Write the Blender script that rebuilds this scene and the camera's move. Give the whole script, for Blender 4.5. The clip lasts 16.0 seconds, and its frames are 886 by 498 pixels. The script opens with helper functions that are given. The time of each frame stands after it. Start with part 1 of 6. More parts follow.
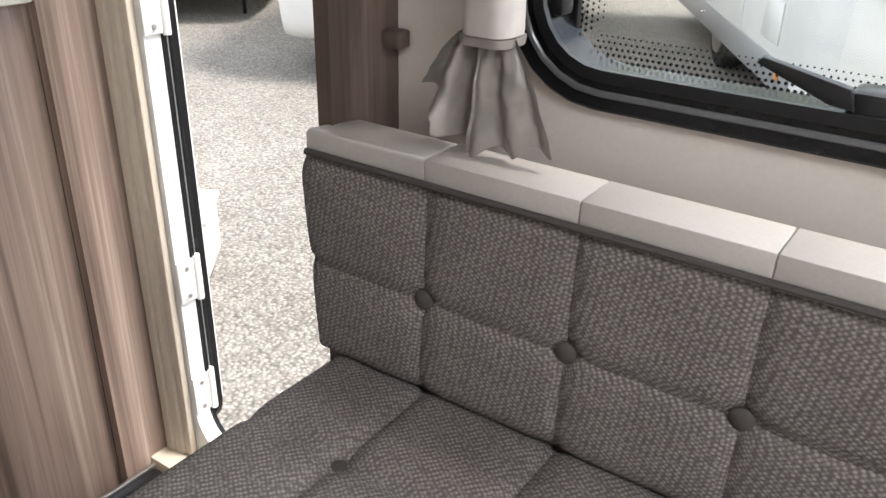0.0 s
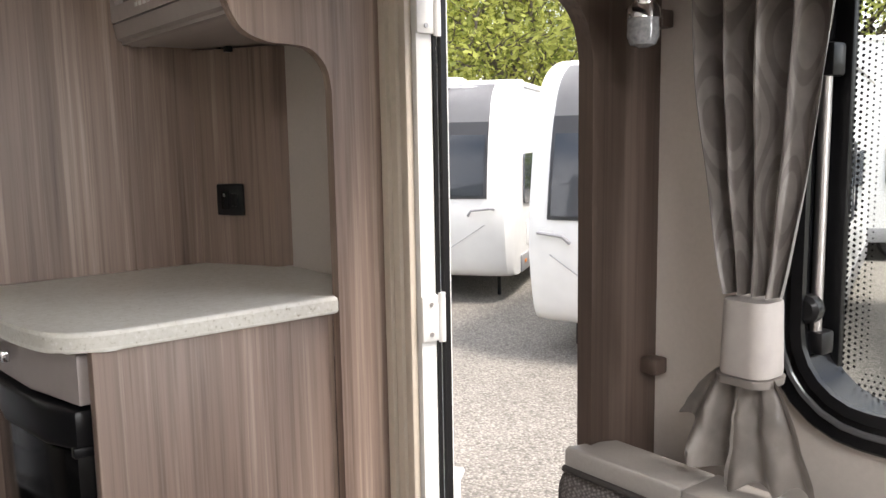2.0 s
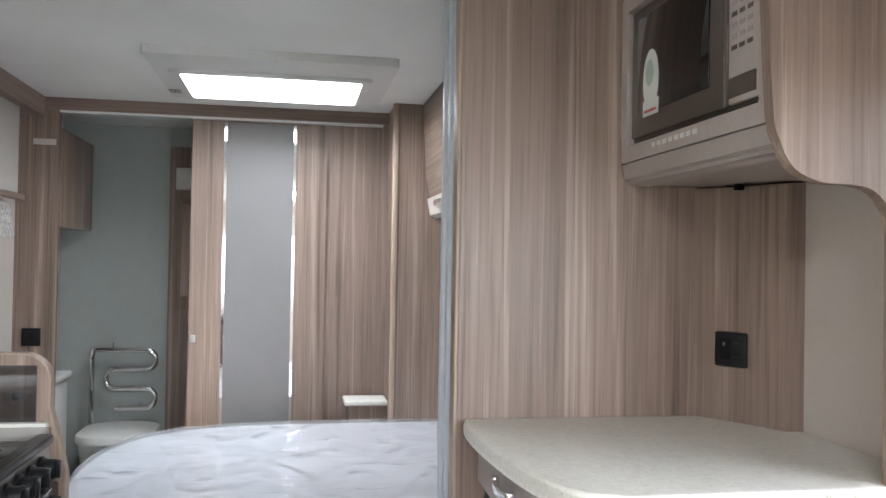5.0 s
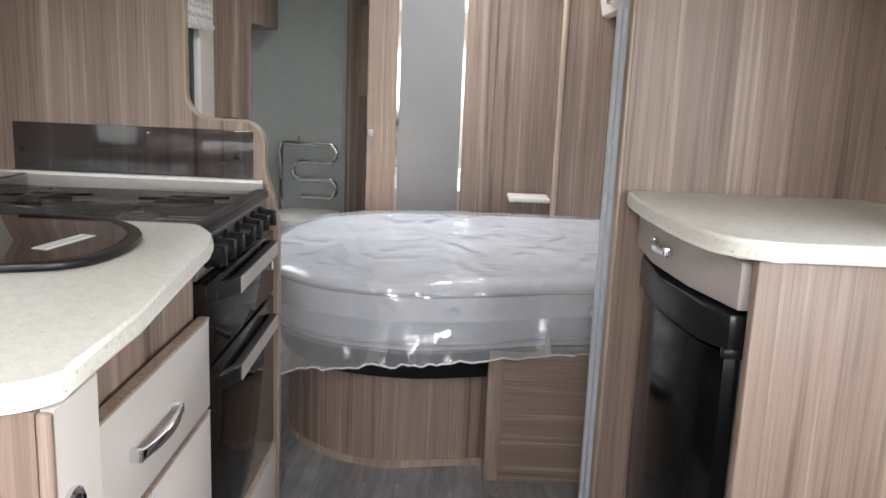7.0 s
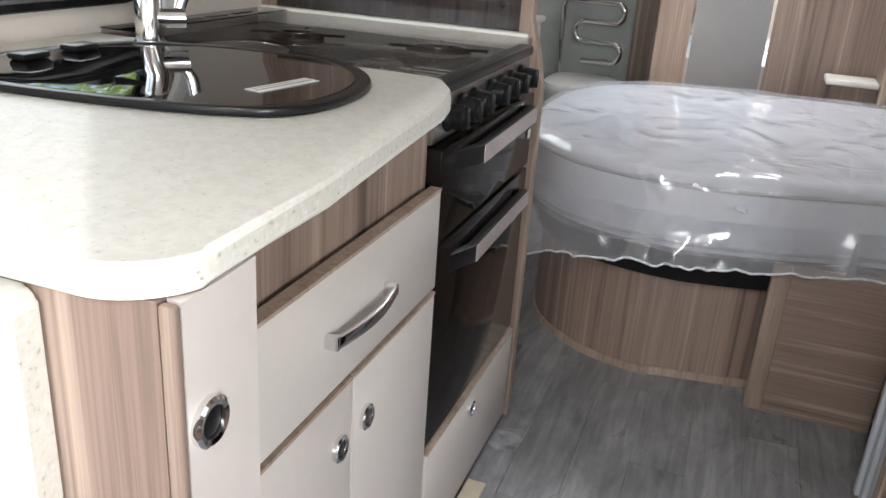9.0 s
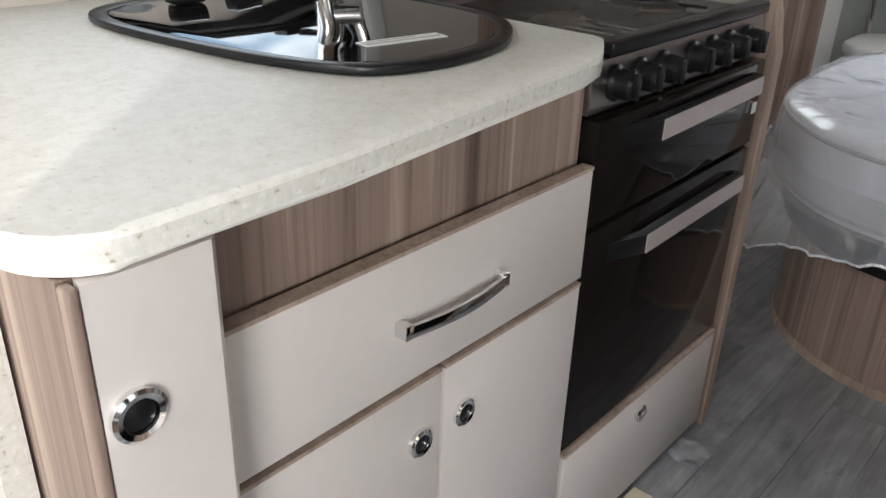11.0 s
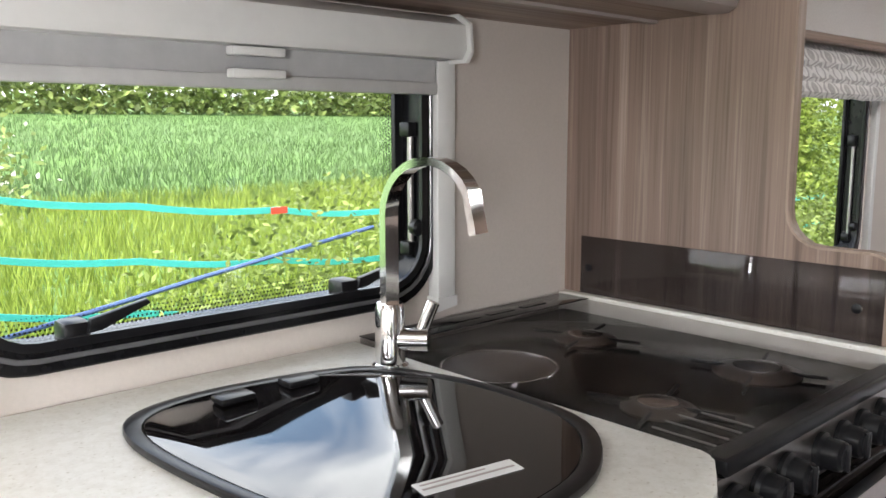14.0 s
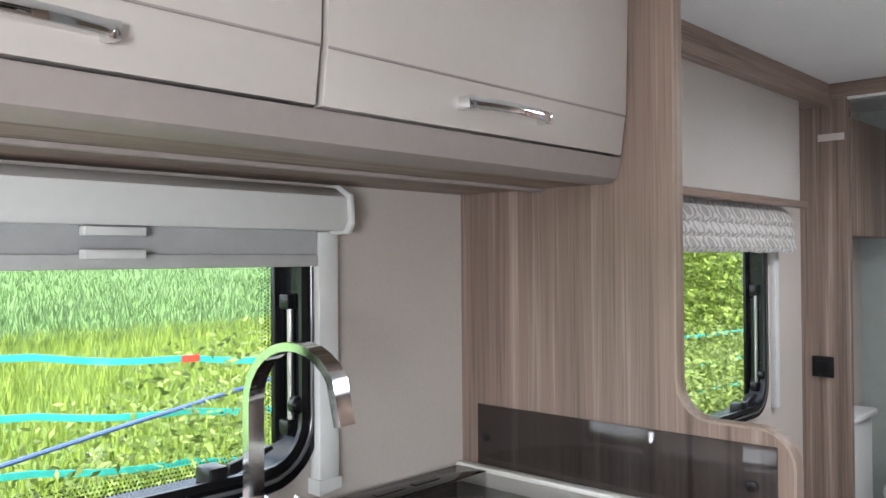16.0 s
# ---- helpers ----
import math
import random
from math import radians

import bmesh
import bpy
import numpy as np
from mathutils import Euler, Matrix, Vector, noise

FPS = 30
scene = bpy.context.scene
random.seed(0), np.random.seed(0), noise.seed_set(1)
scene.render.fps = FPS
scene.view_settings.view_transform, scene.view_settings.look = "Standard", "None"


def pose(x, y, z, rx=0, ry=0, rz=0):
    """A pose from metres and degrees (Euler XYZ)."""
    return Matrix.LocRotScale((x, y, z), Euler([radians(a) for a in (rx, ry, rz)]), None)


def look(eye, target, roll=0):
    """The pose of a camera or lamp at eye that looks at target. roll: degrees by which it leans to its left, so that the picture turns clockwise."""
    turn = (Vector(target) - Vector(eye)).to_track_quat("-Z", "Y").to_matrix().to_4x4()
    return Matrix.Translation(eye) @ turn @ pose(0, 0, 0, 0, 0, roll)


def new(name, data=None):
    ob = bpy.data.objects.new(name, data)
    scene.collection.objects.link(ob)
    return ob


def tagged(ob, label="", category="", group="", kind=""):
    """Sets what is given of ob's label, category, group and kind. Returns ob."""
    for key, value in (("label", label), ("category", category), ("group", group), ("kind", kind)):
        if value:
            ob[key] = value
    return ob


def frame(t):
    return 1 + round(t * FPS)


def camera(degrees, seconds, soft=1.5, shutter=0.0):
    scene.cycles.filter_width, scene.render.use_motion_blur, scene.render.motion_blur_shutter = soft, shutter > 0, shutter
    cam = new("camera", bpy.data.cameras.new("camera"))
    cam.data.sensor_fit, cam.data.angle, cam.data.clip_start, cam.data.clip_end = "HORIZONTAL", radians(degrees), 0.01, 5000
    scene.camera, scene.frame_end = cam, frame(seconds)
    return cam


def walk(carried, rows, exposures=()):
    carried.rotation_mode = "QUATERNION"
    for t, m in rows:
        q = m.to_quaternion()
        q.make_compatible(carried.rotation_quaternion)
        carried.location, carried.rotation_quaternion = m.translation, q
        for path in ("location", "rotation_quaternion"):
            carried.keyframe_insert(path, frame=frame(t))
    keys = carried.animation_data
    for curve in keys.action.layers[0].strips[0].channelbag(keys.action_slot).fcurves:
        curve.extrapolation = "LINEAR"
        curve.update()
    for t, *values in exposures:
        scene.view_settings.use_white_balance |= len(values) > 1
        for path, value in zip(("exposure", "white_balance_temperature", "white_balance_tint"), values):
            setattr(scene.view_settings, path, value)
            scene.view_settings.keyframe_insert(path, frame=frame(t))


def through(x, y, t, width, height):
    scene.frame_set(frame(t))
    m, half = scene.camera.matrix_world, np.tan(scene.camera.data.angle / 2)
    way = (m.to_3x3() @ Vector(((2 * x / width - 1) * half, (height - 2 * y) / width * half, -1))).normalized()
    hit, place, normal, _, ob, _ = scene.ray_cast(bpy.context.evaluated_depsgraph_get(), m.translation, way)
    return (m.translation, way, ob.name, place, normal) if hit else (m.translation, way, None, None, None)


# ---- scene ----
cam = camera(56.2, 16.0)
PATH = [
    (0, (0.011, 0.323, 1.155), (-1.006, 1.796, 0.264), 1.2),
    (0.5, (0.009, 0.312, 1.179), (-1.199, 1.727, 0.445), 0.6),
    (1, (0.025, 0.301, 1.196), (-1.307, 1.683, 0.632), 0.1),
    (1.5, (0.037, 0.281, 1.212), (-1.418, 1.59, 0.799), -0.7),
    (2, (0.035, 0.271, 1.226), (-1.524, 1.495, 0.956), -1.0),
    (2.5, (0.023, 0.254, 1.244), (-1.625, 1.38, 1.114), -0.9),
    (3, (0.001, 0.244, 1.256), (-1.713, 1.273, 1.226), -0.7),
    (3.5, (-0.037, 0.246, 1.266), (-1.804, 1.181, 1.318), -0.3),
    (4, (-0.091, 0.233, 1.272), (-1.925, 1.024, 1.372), 0.2),
    (4.5, (-0.131, 0.208, 1.268), (-2.037, 0.807, 1.355), 0.9),
    (5, (-0.148, 0.175, 1.258), (-2.116, 0.529, 1.289), 1.0),
    (5.2, (-0.146, 0.161, 1.252), (-2.128, 0.428, 1.255), 1.0),
    (7.3, (0.013, 0.132, 1.155), (-1.929, 0.097, 0.678), 2.9),
    (7.5, (0.006, 0.13, 1.143), (-1.922, 0.078, 0.614), 3.3),
    (8, (-0.058, 0.122, 1.119), (-1.948, -0.019, 0.479), 4.0),
    (8.5, (-0.168, 0.107, 1.122), (-2.016, -0.199, 0.423), 3.7),
    (9, (-0.261, 0.122, 1.122), (-2.017, -0.487, 0.384), 3.9),
    (9.5, (-0.369, 0.195, 1.147), (-1.963, -0.741, 0.386), 4.3),
    (10, (-0.446, 0.239, 1.148), (-1.925, -0.847, 0.352), 4.0),
    (10.2, (-0.466, 0.247, 1.139), (-1.905, -0.867, 0.309), 3.9),
    (12.3, (-0.517, 0.197, 1.11), (-1.853, -1.006, 0.234), 1.3),
    (12.5, (-0.541, 0.167, 1.122), (-1.898, -1.08, 0.345), 0.7),
    (13, (-0.597, 0.097, 1.159), (-1.974, -1.224, 0.559), -0.4),
    (13.5, (-0.631, 0.09, 1.207), (-2.003, -1.295, 0.763), -0.4),
    (14, (-0.659, 0.112, 1.248), (-1.999, -1.344, 0.955), -0.1),
    (14.5, (-0.676, 0.132, 1.273), (-1.958, -1.394, 1.103), 0.1),
    (15, (-0.697, 0.149, 1.291), (-1.933, -1.422, 1.218), 0.1),
    (15.5, (-0.72, 0.154, 1.304), (-1.998, -1.384, 1.292), -0.1),
    (16, (-0.761, 0.131, 1.312), (-2.227, -1.23, 1.334), -0.4),
]
walk(cam, [(t, look(eye, target, roll)) for t, eye, target, roll in PATH], [(0.0, 1.22, 6400, 10), (1.0, 1.08, 6550, 11), (2.5, 1.12, 6700, 13), (3.5, 1.42, 6750, 13), (4.2, 1.72, 6600, 12), (5.0, 2.02, 6150, 9), (7.5, 1.95, 6500, 10), (8.5, 1.95, 6400, 10), (9.5, 1.7, 6550, 11), (10.2, 1.6, 6550, 11), (12.3, 1.6, 6300, 11), (13.0, 1.5, 6250, 11), (14.0, 1.9, 6550, 13), (16.0, 2.08, 6150, 11)])

# ---- light ----
world = bpy.data.worlds.new("sky")
scene.world = world
world.use_nodes = True
SUN_EL, SUN_AZ = 64.0, 65.0
wn = world.node_tree
bg = wn.nodes["Background"]
sky = wn.nodes.new("ShaderNodeTexSky")
sky.sky_type, sky.sun_disc = "NISHITA", False
sky.sun_elevation, sky.sun_rotation = radians(SUN_EL), radians(SUN_AZ)
sky.air_density, sky.dust_density = 1.0, 2.5
# soft white clouds over the blue
tc = wn.nodes.new("ShaderNodeTexCoord")
cl = wn.nodes.new("ShaderNodeTexNoise")
cl.inputs["Scale"].default_value, cl.inputs["Detail"].default_value = 3.2, 6
cr = wn.nodes.new("ShaderNodeValToRGB")
cr.color_ramp.elements[0].position, cr.color_ramp.elements[1].position = 0.40, 0.58
mx = wn.nodes.new("ShaderNodeMix")
mx.data_type = "RGBA"
mx.inputs["B"].default_value = (10.5, 10.6, 10.9, 1)
wn.links.new(tc.outputs["Generated"], cl.inputs["Vector"])
wn.links.new(cl.outputs["Fac"], cr.inputs["Fac"])
wn.links.new(cr.outputs["Color"], mx.inputs["Factor"])
wn.links.new(sky.outputs["Color"], mx.inputs["A"])
wn.links.new(mx.outputs["Result"], bg.inputs["Color"])
bg.inputs["Strength"].default_value = 0.15

sun = new("sun", bpy.data.lights.new("sun", "SUN"))
sun.data.energy, sun.data.angle, sun.data.color = 3.3, radians(14), (1.0, 0.95, 0.88)
az = radians(SUN_AZ)
sun_dir = Vector((math.sin(az) * math.cos(radians(SUN_EL)), math.cos(az) * math.cos(radians(SUN_EL)), math.sin(radians(SUN_EL))))
sun.matrix_world = look(sun_dir * 30, (0, 0, 0))


def opening_light(name, eye, target, wide, high, watts):
    """An area lamp added at an opening as sky light."""
    l = new(name, bpy.data.lights.new(name, "AREA"))
    l.data.shape, l.data.size, l.data.size_y, l.data.energy, l.data.color = "RECTANGLE", wide, high, watts, (0.96, 0.985, 1.0)
    l.matrix_world = look(eye, target)


# lamp in the assumed front window, which is never in view
opening_light("front_window_light", (2.29, 0.05, 1.175), (0, 0.05, 1.0), 1.68, 0.64, 0.9)
opening_light("side_window_light", (0.64, 1.085, 1.225), (0.5, 0, 1.1), 0.60, 0.50, 14)
# fill for worktop and floor, from a rooflight added out of view
opening_light("lounge_fill_light", (0.85, 0.0, 1.93), (0.85, 0.0, 0), 0.58, 0.58, 14)
opening_light("bed_roof_light", (-3.28, 0.09, 1.995), (-3.28, 0.09, 0), 0.43, 0.62, 5.2)


# ---- materials ----
def material(name, color, rough=0.5, metal=0.0, spec=0.5, coat=0.0):
    m = bpy.data.materials.new(name)
    m.use_nodes = True
    b = m.node_tree.nodes["Principled BSDF"]
    b.inputs["Base Color"].default_value = (*color, 1)
    b.inputs["Roughness"].default_value, b.inputs["Metallic"].default_value = rough, metal
    b.inputs["Specular IOR Level"].default_value, b.inputs["Coat Weight"].default_value = spec, coat
    return m


def node(m, kind, **values):
    n = m.node_tree.nodes.new(kind)
    for k, v in values.items():
        n.inputs[k].default_value = v
    return n


def shader(m):
    return m.node_tree.nodes["Principled BSDF"]


def coords(m, scale, turn=(0, 0, 0), kind="Object"):
    t = node(m, "ShaderNodeTexCoord")
    p = node(m, "ShaderNodeMapping", Scale=scale, Rotation=turn)
    m.node_tree.links.new(t.outputs[kind], p.inputs["Vector"])
    return p.outputs["Vector"]


def noise_fac(m, vec, scale, detail=4, rough=0.55, distortion=0.0):
    n = node(m, "ShaderNodeTexNoise", Scale=scale, Detail=detail, Roughness=rough, Distortion=distortion)
    m.node_tree.links.new(vec, n.inputs["Vector"])
    return n.outputs["Fac"]


def ramp(m, fac, stops):
    r = node(m, "ShaderNodeValToRGB")
    els = r.color_ramp.elements
    while len(els) < len(stops):
        els.new(0.5)
    for e, (p, c) in zip(els, stops):
        e.position, e.color = p, (*c, 1)
    m.node_tree.links.new(fac, r.inputs["Fac"])
    return r.outputs["Color"]


def blend(m, fac, a, b, mode="MIX"):
    n = node(m, "ShaderNodeMix")
    n.data_type, n.blend_type = "RGBA", mode
    for sock, v in (("Factor", fac), ("A", a), ("B", b)):
        if isinstance(v, (int, float)):
            n.inputs[sock].default_value = v
        elif isinstance(v, tuple):
            n.inputs[sock].default_value = (*v, 1)
        else:
            m.node_tree.links.new(v, n.inputs[sock])
    return n.outputs["Result"]


def wire(m, out, socket):
    m.node_tree.links.new(out, shader(m).inputs[socket])


def bump(m, fac, strength, distance=0.002):
    n = node(m, "ShaderNodeBump", Strength=strength, Distance=distance)
    m.node_tree.links.new(fac, n.inputs["Height"])
    m.node_tree.links.new(n.outputs["Normal"], shader(m).inputs["Normal"])


def wood(name, stretch, dark=(0.135, 0.092, 0.072), mid=(0.255, 0.184, 0.148), light=(0.405, 0.312, 0.255), rough=0.42):
    """Striped laminate; stretch: how fast the grain changes along x, y, z."""
    m = material(name, mid, rough)
    v = coords(m, stretch)
    fine = noise_fac(m, v, 4.2, 4, 0.6, 0.1)
    broad = noise_fac(m, v, 0.85, 7, 0.66, 0.25)
    wide = noise_fac(m, v, 0.22, 3, 0.6, 0.15)
    c = ramp(m, broad, [(0.33, dark), (0.45, mid), (0.54, mid), (0.66, light)])
    c = blend(m, 1.0, c, ramp(m, wide, [(0.34, (0.80, 0.79, 0.78)), (0.5, (1.0, 1.0, 1.0)), (0.66, (1.16, 1.16, 1.15))]), "MULTIPLY")
    t = ramp(m, fine, [(0.32, (0.80, 0.79, 0.78)), (0.5, (1.0, 1.0, 1.0)), (0.68, (1.08, 1.08, 1.07))])
    wire(m, blend(m, 1.0, c, t, "MULTIPLY"), "Base Color")
    wire(m, ramp(m, fine, [(0.3, (rough + 0.1,) * 3), (0.7, (rough - 0.06,) * 3)]), "Roughness")
    bump(m, fine, 0.12, 0.0006)
    return m


WOOD = wood("striped walnut laminate", (40, 40, 0.7))
WOOD_H = wood("striped walnut laminate across", (42, 0.8, 42))
WOOD_L = wood("striped walnut laminate lengthwise", (0.8, 42, 42))
# walnut laminate with shade put into its colour: sofa's end panel, entrance step
WOOD_SHADED = wood("shaded striped laminate", (40, 40, 0.7), (0.050, 0.034, 0.027), (0.088, 0.061, 0.049), (0.125, 0.091, 0.074))
EDGE = wood("oak edging", (30, 30, 1.5), (0.27, 0.195, 0.15), (0.36, 0.272, 0.215), (0.43, 0.335, 0.27), 0.5)


def plain(name, color, rough=0.5, grain=0.06, scale=35, relief=0.05, **kw):
    """A plain surface with slight mottling and relief."""
    m = material(name, color, rough, **kw)
    v = coords(m, (1, 1, 1))
    f = noise_fac(m, v, scale, 5)
    b = noise_fac(m, v, 1.7, 3)
    lo, hi = tuple(c * (1 - grain) for c in color), tuple(min(1, c * (1 + grain)) for c in color)
    c = ramp(m, f, [(0.3, lo), (0.7, hi)])
    wire(m, blend(m, 1.0, c, ramp(m, b, [(0.3, (0.93,) * 3), (0.7, (1.04,) * 3)]), "MULTIPLY"), "Base Color")
    bump(m, f, relief, 0.001)
    return m


WALL = plain("wall board", (0.58, 0.525, 0.478), 0.6, 0.03, 160, 0.12)
CEIL = plain("ceiling board", (0.86, 0.855, 0.835), 0.65, 0.02, 120, 0.08)
CREAM = plain("cream laminate", (0.62, 0.57, 0.53), 0.34, 0.015, 60, 0.02)
TAUPE = plain("taupe trim", (0.36, 0.315, 0.295), 0.45, 0.03, 60, 0.03)
GREY_PANEL = plain("grey panel", (0.215, 0.205, 0.207), 0.5, 0.03, 200, 0.05)
WHITE = plain("white plastic", (0.72, 0.72, 0.70), 0.4, 0.02, 40, 0.02)
WHITE_ALU = plain("white aluminium", (0.74, 0.73, 0.70), 0.35, 0.03, 30, 0.03)
DOOR_TRIM = plain("beige door trim", (0.56, 0.49, 0.40), 0.4, 0.04, 60, 0.03)
BATH = plain("bathroom board", (0.40, 0.43, 0.41), 0.35, 0.03, 20, 0.02)
RUBBER = plain("black rubber", (0.006, 0.006, 0.007), 0.25, 0.2, 60, 0.03, spec=0.25)
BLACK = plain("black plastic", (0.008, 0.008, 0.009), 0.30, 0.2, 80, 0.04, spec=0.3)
CHROME = material("chrome", (0.78, 0.78, 0.78), 0.09, 1.0)
STEEL = plain("brushed steel", (0.42, 0.40, 0.39), 0.38, 0.06, 90, 0.05, metal=1.0)
TRIM_STEEL = plain("satin trim", (0.50, 0.44, 0.42), 0.42, 0.05, 90, 0.03, metal=0.3)
DARK_STEEL = plain("bronze steel", (0.13, 0.105, 0.09), 0.35, 0.06, 90, 0.03, metal=0.6)
MIRROR = material("mirror strip", (0.85, 0.85, 0.85), 0.05, 1.0)
ENAMEL = plain("black enamel", (0.005, 0.005, 0.005), 0.12, 0.2, 60, 0.0, spec=0.14)
OVEN_GLASS = material("oven glass", (0.010, 0.008, 0.007), 0.07, 0, 0.09)
BLACK_GLASS = material("black glass", (0.006, 0.005, 0.005), 0.03, 0, 0.5, 0.15)


def worktop_material():
    m = material("speckled cream worktop", (0.74, 0.72, 0.66), 0.46, spec=0.35)
    v = coords(m, (1, 1, 1))
    f = noise_fac(m, v, 190, 3, 0.6)
    g = noise_fac(m, v, 75, 4, 0.6)
    c = ramp(m, f, [(0.28, (0.56, 0.525, 0.45)), (0.38, (0.74, 0.725, 0.665)), (0.66, (0.76, 0.745, 0.69)), (0.74, (0.83, 0.82, 0.785))])
    wire(m, blend(m, 1.0, c, ramp(m, g, [(0.35, (0.93, 0.92, 0.90)), (0.6, (1.02, 1.02, 1.02))]), "MULTIPLY"), "Base Color")
    return m


WORKTOP = worktop_material()


def edge_band_material():
    m = material("speckled worktop edge", (0.62, 0.60, 0.52), 0.35)
    f = noise_fac(m, coords(m, (1, 1, 1)), 150, 3, 0.6)
    wire(m, ramp(m, f, [(0.28, (0.36, 0.33, 0.26)), (0.38, (0.62, 0.60, 0.53)), (0.60, (0.67, 0.65, 0.59)), (0.72, (0.78, 0.77, 0.73))]), "Base Color")
    return m


WORKTOP_EDGE = edge_band_material()


def weave_material(name, dark, light, scale):
    m = material(name, light, 0.9, 0, 0.2)
    v = coords(m, (1, 1, 1.25), (0.62, 0.55, 0.78))
    vo = node(m, "ShaderNodeTexVoronoi", Scale=scale, Randomness=0.35)
    m.node_tree.links.new(v, vo.inputs["Vector"])
    f = noise_fac(m, v, 11, 4)
    c = ramp(m, vo.outputs["Distance"], [(0.15, light), (0.62, dark)])
    wire(m, blend(m, 1.0, c, ramp(m, f, [(0.3, (0.88,) * 3), (0.7, (1.06,) * 3)]), "MULTIPLY"), "Base Color")
    inv = ramp(m, vo.outputs["Distance"], [(0.0, (1, 1, 1)), (0.7, (0, 0, 0))])
    bump(m, inv, 0.5, 0.002)
    return m


FABRIC = weave_material("woven taupe fabric", (0.098, 0.086, 0.081), (0.25, 0.227, 0.217), 235)
LEATHER = plain("pale vinyl", (0.36, 0.332, 0.306), 0.42, 0.04, 300, 0.12)
PIPING = plain("dark piping", (0.050, 0.043, 0.040), 0.7, 0.1, 200, 0.1)


def curtain_material(name, base, pattern, across, along, kind="UV"):
    """Satin with nested pointed ovals; across, along: the repeat in metres."""
    m = material(name, base, 0.42, 0, 0.4)
    sep = node(m, "ShaderNodeSeparateXYZ")
    m.node_tree.links.new(coords(m, (6.2832 / across, 6.2832 / along, 6.2832 / along), kind=kind), sep.inputs["Vector"])

    def calc(op, a, b=None):
        n = node(m, "ShaderNodeMath")
        n.operation = op
        for k, v in ((0, a), (1, b)):
            if isinstance(v, (int, float)):
                n.inputs[k].default_value = v
            elif v is not None:
                m.node_tree.links.new(v, n.inputs[k])
        return n.outputs["Value"]

    level = calc("ADD", calc("COSINE", sep.outputs["X"]), calc("COSINE", sep.outputs["Y" if kind == "UV" else "Z"]))
    rings = calc("SINE", calc("MULTIPLY", level, 4.6))
    lines = ramp(m, calc("MULTIPLY_ADD", rings, 0.5), [(0.5, base), (0.68, pattern), (0.9, pattern)])
    fine = noise_fac(m, coords(m, (1, 1, 1)), 60, 4)
    wire(m, blend(m, 1.0, lines, ramp(m, fine, [(0.3, (0.86,) * 3), (0.7, (1.12,) * 3)]), "MULTIPLY"), "Base Color")
    shader(m).inputs["Sheen Weight"].default_value = 0.3
    bump(m, noise_fac(m, coords(m, (1, 1, 1)), 420, 2), 0.15, 0.0006)
    return m


CURTAIN = curtain_material("patterned satin", (0.185, 0.165, 0.152), (0.125, 0.108, 0.098), 0.080, 0.19)
SATIN = plain("plain satin", (0.215, 0.192, 0.175), 0.30, 0.25, 22, 0.5)
BAND = plain("tie band fabric", (0.40, 0.365, 0.34), 0.55, 0.06, 60, 0.1)
BLIND = curtain_material("patterned cream satin", (0.60, 0.57, 0.54), (0.30, 0.275, 0.25), 0.11, 0.09, "Object")


def floor_material():
    m = material("grey wood vinyl", (0.15, 0.145, 0.145), 0.38)
    t = node(m, "ShaderNodeTexCoord")
    info = node(m, "ShaderNodeObjectInfo")
    shift = node(m, "ShaderNodeVectorMath")
    shift.operation = "MULTIPLY_ADD"
    shift.inputs[1].default_value = (13.0, 7.0, 3.0)
    m.node_tree.links.new(info.outputs["Random"], shift.inputs[0])
    m.node_tree.links.new(t.outputs["Object"], shift.inputs[2])
    p = node(m, "ShaderNodeMapping", Scale=(2.2, 26, 1))
    m.node_tree.links.new(shift.outputs["Vector"], p.inputs["Vector"])
    f = noise_fac(m, p.outputs["Vector"], 1.7, 6, 0.6, 0.4)
    geo = node(m, "ShaderNodeNewGeometry")
    q = node(m, "ShaderNodeMapping", Scale=(1.6, 3.2, 1), Rotation=(0, 0, 0.5))
    m.node_tree.links.new(geo.outputs["Position"], q.inputs["Vector"])
    st = noise_fac(m, q.outputs["Vector"], 2.6, 6, 0.62, 0.8)
    c = ramp(m, f, [(0.30, (0.165, 0.164, 0.171)), (0.5, (0.235, 0.234, 0.241)), (0.72, (0.31, 0.308, 0.313))])
    c = blend(m, 1.0, c, ramp(m, info.outputs["Random"], [(0.0, (0.84,) * 3), (1.0, (1.16,) * 3)]), "MULTIPLY")
    wire(m, blend(m, 1.0, c, ramp(m, st, [(0.30, (0.66,) * 3), (0.48, (0.98,) * 3), (0.66, (1.26,) * 3)]), "MULTIPLY"), "Base Color")
    wire(m, ramp(m, st, [(0.3, (0.42,) * 3), (0.7, (0.26,) * 3)]), "Roughness")
    bump(m, f, 0.15, 0.001)
    return m


FLOOR = floor_material()


